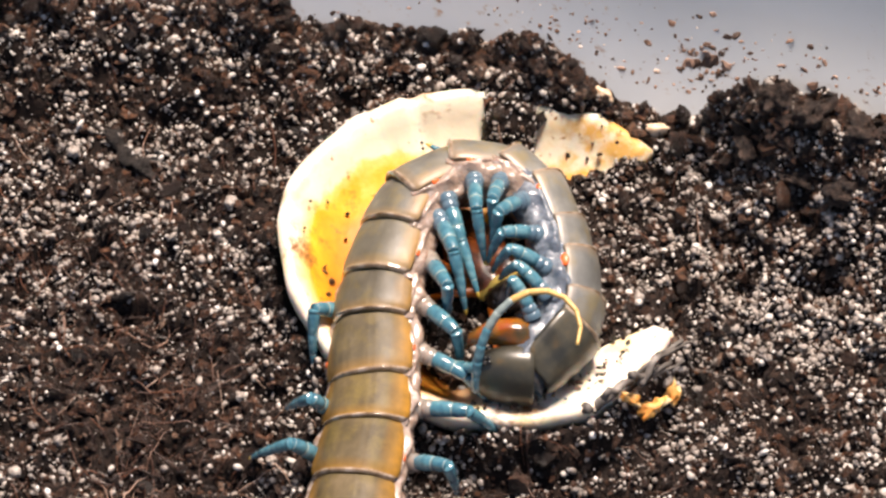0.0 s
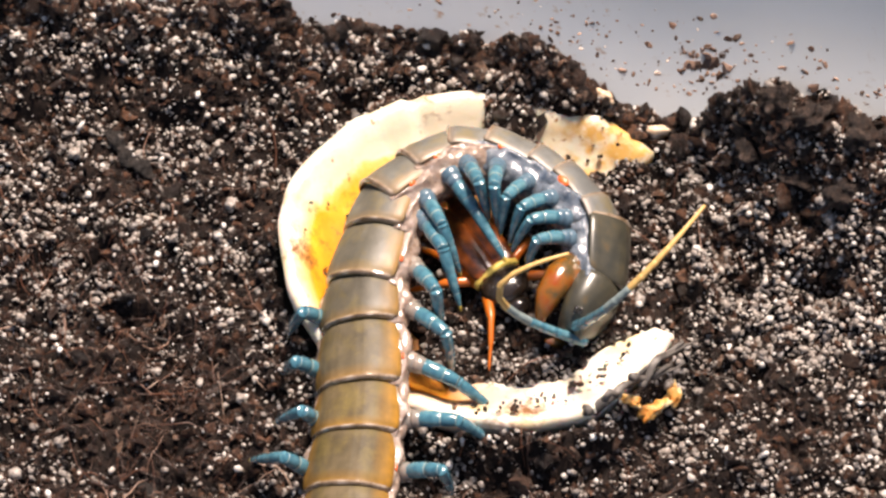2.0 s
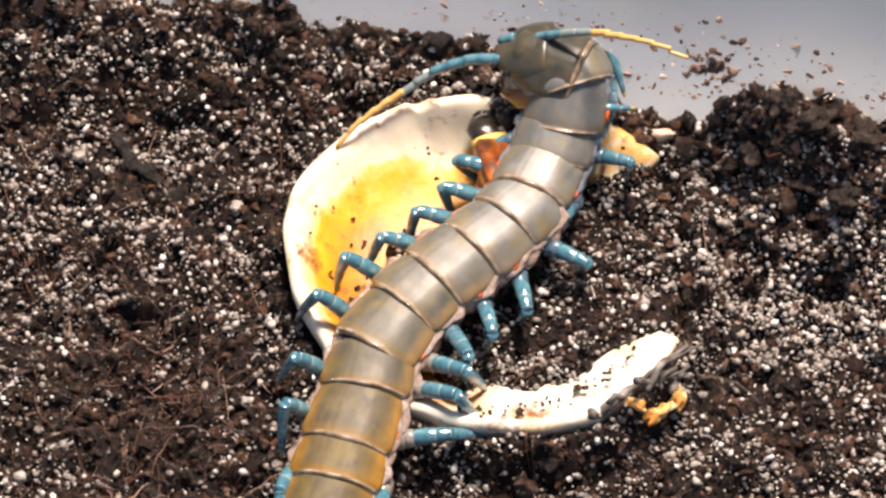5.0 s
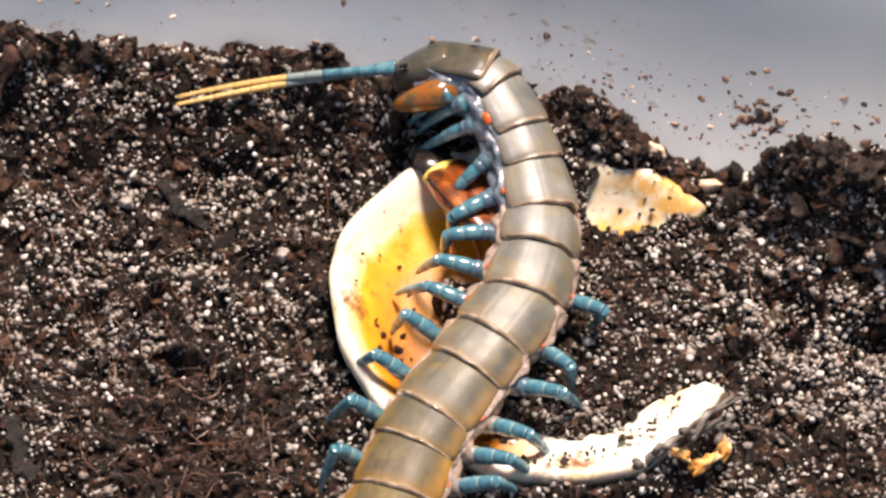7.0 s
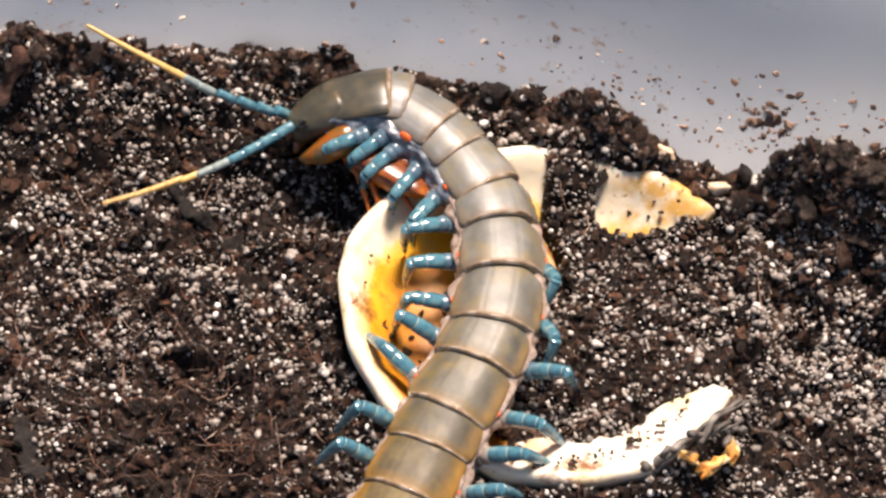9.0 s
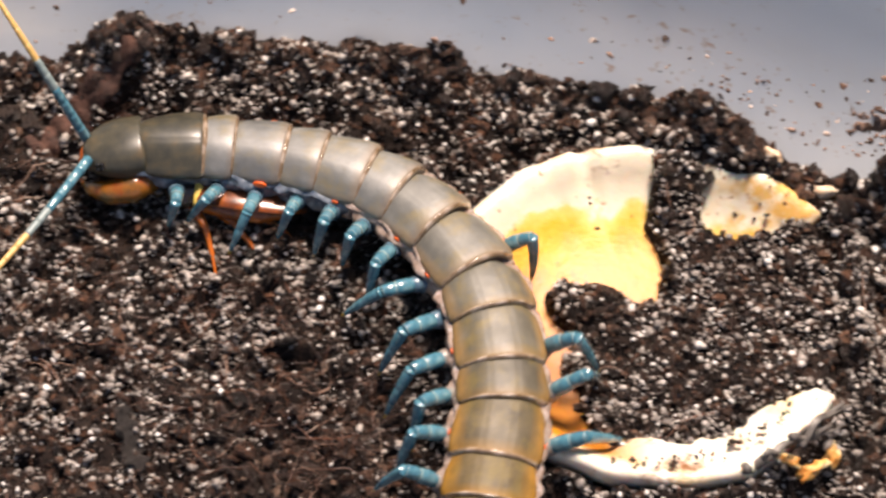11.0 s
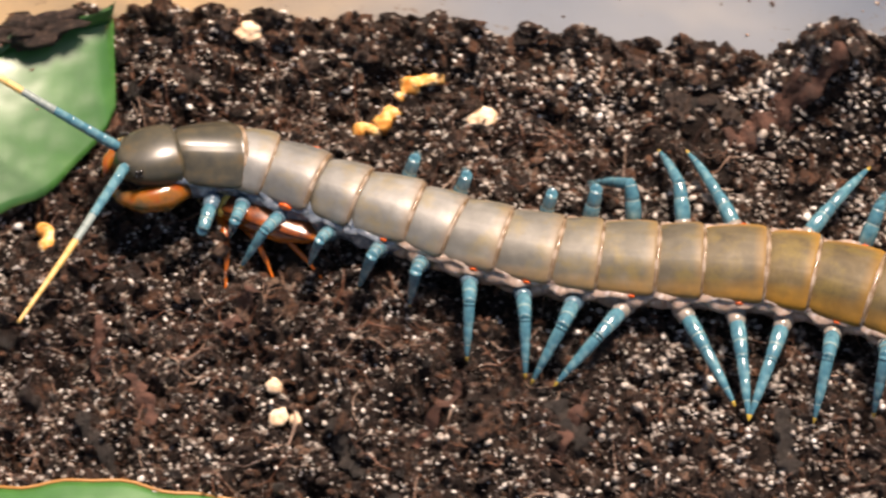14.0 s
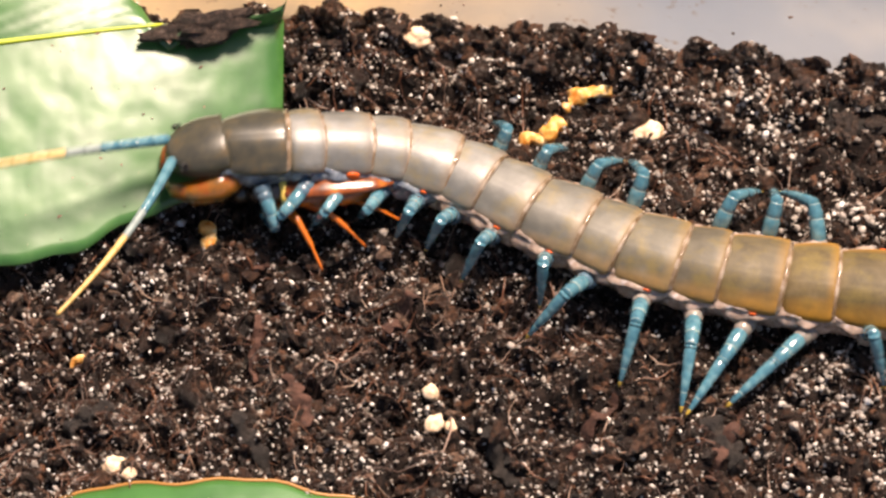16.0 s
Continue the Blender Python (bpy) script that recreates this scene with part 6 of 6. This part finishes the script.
    feet(12.5, -1, {1: (-135.8, -14.5), 2: (-130.4, -13.8), 3: (-123.8, -14.1), 4: (-116.6, -11.5), 5: (-109.2, -10.6), 6: (-98.6, -7.0), 7: (-85.5, -15.2), 8: (-83.7, -17.8), 9: (-79.3, -20.7), 10: (-66.1, -18.5), 11: (-57.3, -21.5), 12: (-58.8, -25.1), 13: (-64.0, -28.0), 15: (-43.7, -40.3)})
    feet(12.5, 1, {4: (-121.9, 16.5), 7: (-99.9, 23.4), 8: (-74.1, 28.0), 9: (-72.9, 29.1), 10: (-68.1, 29.1), 11: (-59.9, 28.4), 12: (-39.8, 15.5), 13: (-28.6, -4.7), 14: (-12.0, -11.2), 15: (-9.2, -34.3)})
    feet(13, -1, {1: (-155.8, -24.6), 2: (-150.8, -24.4), 3: (-140.4, -32.1), 4: (-133.5, -21.8), 5: (-125.4, -22.3), 6: (-115.2, -16.7), 7: (-101.4, -28.4), 8: (-89.1, -16.2), 9: (-87.0, -23.9), 10: (-84.4, -21.2), 11: (-85.2, -22.5), 12: (-63.1, -23.1), 13: (-61.7, -22.3), 14: (-67.0, -27.2), 15: (-66.5, -30.5), 16: (-52.7, -40.9)})
    feet(13, 1, {7: (-115.4, 13.8), 8: (-111.9, 17.9), 9: (-99.4, 22.8), 10: (-95.9, 26.9), 11: (-71.0, 27.1), 12: (-62.5, 28.4), 13: (-44.3, 17.0), 14: (-34.7, 0.9)})
    feet(13.5, -1, {1: (-178.3, -8.2), 2: (-171.4, -9.9), 3: (-161.8, -14.6), 4: (-153.7, -14.4), 5: (-144.8, -18.6), 6: (-134.0, -19.6), 7: (-113.4, -30.4), 8: (-108.6, -26.1), 9: (-94.9, -20.8), 10: (-90.5, -25.8), 11: (-90.2, -28.0), 12: (-82.2, -24.3), 13: (-65.2, -17.8), 14: (-65.0, -22.4), 15: (-66.9, -26.2), 16: (-71.0, -28.6), 17: (-56.5, -41.5)})
    feet(13.5, 1, {7: (-128.7, 10.8), 8: (-124.1, 16.4), 9: (-114.8, 15.6), 10: (-113.4, 16.5), 11: (-96.4, 30.9), 12: (-73.3, 27.2), 13: (-72.8, 27.3), 14: (-57.0, 25.9)})
    feet(14, -1, {1: (-192.5, -8.9), 2: (-186.4, -8.9), 3: (-183.5, -17.2), 4: (-171.5, -13.5), 5: (-161.9, -15.7), 6: (-152.5, -16.7), 7: (-140.5, -27.8), 8: (-129.7, -29.1), 9: (-128.5, -30.0), 10: (-124.5, -29.7), 11: (-91.4, -28.8), 12: (-89.7, -29.6), 13: (-89.7, -29.6), 14: (-78.5, -27.9), 15: (-68.5, -24.7)})
    feet(14, 1, {5: (-157.4, 12.0), 6: (-149.1, 9.5), 8: (-132.9, 8.0), 9: (-126.6, 12.3), 10: (-126.1, 12.4), 11: (-115.6, 21.7), 12: (-112.0, 24.2), 13: (-75.8, 29.8), 14: (-74.2, 21.1)})
    feet(14.5, -1, {1: (-212.8, 13.7), 2: (-205.2, 10.6), 3: (-198.9, 3.5), 4: (-190.8, 2.3), 5: (-182.7, -3.7), 6: (-173.7, -7.0), 7: (-163.0, -13.6), 8: (-159.8, -22.9), 9: (-131.7, -30.6), 10: (-129.9, -32.0), 11: (-130.1, -33.2), 12: (-117.5, -30.4), 13: (-89.7, -30.5), 14: (-89.7, -30.5), 15: (-89.2, -30.4)})
    feet(14.5, 1, {4: (-182.8, 25.9), 7: (-160.8, 22.9), 9: (-140.8, 19.0), 10: (-129.9, 11.2), 11: (-124.4, 14.2), 12: (-123.9, 14.3), 13: (-117.9, 25.3), 14: (-90.3, 24.9)})
    feet(15, -1, {2: (-211.5, 15.9), 3: (-200.3, 2.7), 4: (-190.6, -0.9), 5: (-183.0, -6.3), 6: (-174.3, -10.1), 7: (-163.4, -14.6), 8: (-156.8, -20.7), 9: (-155.9, -28.8), 10: (-129.8, -33.5), 11: (-128.2, -31.9), 12: (-126.7, -31.6), 13: (-108.7, -30.7)})
    feet(15, 1, {3: (-192.4, 27.3), 4: (-187.1, 24.9), 5: (-181.2, 22.1), 8: (-155.5, 19.2), 9: (-151.4, 14.8), 10: (-128.0, 12.0), 11: (-124.3, 14.1), 12: (-123.9, 14.3), 13: (-119.6, 20.7)})
    feet(15.5, -1, {1: (-212.4, 10.4), 2: (-204.7, 9.2), 3: (-200.9, 0.4), 4: (-191.7, -0.9), 5: (-183.7, -6.2), 6: (-174.8, -8.7), 7: (-163.6, -14.4), 8: (-158.8, -21.5), 9: (-157.7, -28.3), 10: (-130.0, -33.2), 11: (-129.6, -32.5), 12: (-126.9, -31.2), 13: (-108.2, -30.7)})
    feet(15.5, 1, {3: (-193.0, 26.8), 4: (-185.4, 23.8), 8: (-157.7, 19.0), 9: (-151.9, 14.4), 10: (-130.1, 11.9), 11: (-126.0, 14.2), 12: (-123.9, 14.1), 13: (-117.6, 20.5)})
    feet(16, -1, {1: (-211.0, -10.9), 2: (-208.1, -12.0), 3: (-201.5, -11.6), 4: (-193.6, -7.8), 5: (-186.0, -9.5), 6: (-180.0, -10.5), 7: (-172.9, -16.5), 8: (-158.1, -18.2), 9: (-159.0, -24.9), 10: (-140.8, -30.4), 11: (-129.1, -32.8), 12: (-128.0, -33.1), 13: (-121.6, -29.8), 14: (-95.4, -19.8)})
    feet(16, 1, {6: (-175.3, 16.7), 7: (-160.9, 14.8), 8: (-150.5, 14.9), 9: (-150.0, 15.0), 11: (-125.1, 14.6), 12: (-123.8, 15.5), 13: (-122.6, 15.2)})


def body_frames():
    """The pose of the head and of each segment at each posture."""
    joints = {t: whole(t) for t in sorted(POSES)}
    return {t: [framed(joints[t][k], joints[t][k + 1], lean(t, k + 0.5)) for k in range(22)] for t in joints}


def hip(k, side):
    return Vector((side * HALF[k] * 0.92 * MM, -0.8 * MM, -4.3 * MM))


def foothold(t, k, side, frames):
    """Where the foot stands, in its segment's space; a leg out of sight is swept back along the flank."""
    if (t, side) in FEET and k in FEET[t, side]:
        return frames[t][k].inverted() @ FEET[t, side][k]
    return hip(k, side) + Vector((-side * 6.5, -22.0 * reach(k), -1.2)) * MM


def hinged(k, side, foot, above):
    """Poses of thigh and shin, in the segment's space, for a foot at that place and the sky in that direction."""
    a, b = THIGH * reach(k) * MM, SHIN * reach(k) * MM
    root = hip(k, side)
    way = foot - root
    far = min(max(way.length, 0.42 * (a + b)), 0.992 * (a + b))
    way.normalize()
    knee_up = Vector((side * 0.45, -0.15, 0.15)) + above * 0.85
    knee_up = (knee_up - way * knee_up.dot(way)).normalized()
    cos = (a * a + far * far - b * b) / (2 * a * far)
    knee = root + a * (way * cos + knee_up * math.sqrt(max(0.0, 1 - cos * cos)))
    hinge = knee_up.cross(way).normalized()
    poses = []
    for start, end in ((root, knee), (knee, root + way * far)):
        x = (end - start).normalized()
        m = Matrix((x, hinge, x.cross(hinge))).transposed().to_4x4()
        m.translation = start
        poses.append(m)
    return poses


def motions():
    postures()
    frames = body_frames()
    times = sorted(frames)
    for k, piece in enumerate(pieces):
        walk(piece, [(t, frames[t][k]) for t in times])
    steps = [t for t in times if t < 3.2 or 5.4 < t < 8.2 or t > 10.4]
    for (k, side), (thigh, shin) in legs.items():
        stand = [(t, foothold(t, k, side, frames), frames[t][k].to_3x3().inverted() @ Vector((0, 0, 1))) for t in steps]
        rows = []
        for (t0, f0, u0), (t1, f1, u1) in zip(stand, stand[1:]):
            n = 2 if t1 - t0 < 0.6 else 6
            rows += [(t0 + (t1 - t0) * i / n, hinged(k, side, f0.lerp(f1, i / n), u0.lerp(u1, i / n))) for i in range(n)]
        rows.append((stand[-1][0], hinged(k, side, *stand[-1][1:])))
        walk(thigh, [(t, m[0]) for t, m in rows])
        walk(shin, [(t, m[1]) for t, m in rows])
    for s in (0, 1):
        made = {}
        for t in times:
            h = frames[t][0]
            side = -1 if s == 0 else 1
            base = h @ Vector((side * 2.4 * MM, 4.6 * MM, 0.2 * MM))
            made[t] = chain(base, FEELERS[t][-2:] if s else FEELERS[t][:-2])
        for i in range(12):
            walk(feeler_parts[s, i], [(t, made[t][i]) for t in times])
    # the prey hangs in the claws
    rows = []
    for t in times:
        if t <= 3.2:
            m = pose((8.5 if t < 1.3 else 7.5) * MM, (-9 if t < 1.3 else -6.5) * MM, 6.5 * MM, 10, 0, 212)
        elif 5.2 < t < 8.3:
            x, y, z, turn = (float(np.interp(t, (5.3, 5.8, 6.5, 7.5, 8.2), row)) for row in ((3.0, 0.0, -6.5, -8.0, -8.5), (13.5, 15.5, 19.0, 18.5, 19.0), (7.5, 7.5, 8.0, 8.0, 8.0), (20, 26, 34, 36, 36)))
            m = pose(x * MM, y * MM, z * MM, -8, 12, turn)
        else:
            f = frames[t][3]
            p = f @ Vector((float(np.interp(t, (5.2, 8.3, 10.5, 13, 14, 14.5, 15.5, 16), (-3.0, -5.0, -5.6, -5.8, -5.4, -3.2, -2.8, -4.8))) * MM, float(np.interp(t, (5.0, 8.3), (-2, 6))) * MM, float(np.interp(t, (5.2, 8.3), (-8.5, -6.8))) * MM))
            ahead = f.to_3x3() @ Vector((0, 1, 0))
            m = pose(p.x, p.y, max(p.z, 0.0036), 0, 0, math.degrees(math.atan2(ahead.y, ahead.x)) - 90)
        rows.append((t, m))
    walk(roach, rows)
    spread_out = {(1, 0): 64, (1, 1): -26, (1, 2): -60, (-1, 0): 40, (-1, 1): -15, (-1, 2): -60}
    for (side, k), limb in roach_legs.items():
        rows = []
        for t in times:
            f = float(np.interp(t, (3.2, 5.3), (0, 1)))
            fold = (82, 82, 82)[k] if side > 0 else float(np.interp(t, (8.2, 10.5), ((76, 66, 80)[k], (32, 56, 76)[k])))
            turn = spread_out[side, k] * (1 - f) - fold * f
            rows.append((t, pose(side * (3 - 1.5 * f) * MM, (5, 2, -2)[k] * MM, (-0.5 - 1.5 * f) * MM, 0, 0, turn if side > 0 else 180 - turn)))
        walk(limb, rows)


motions()
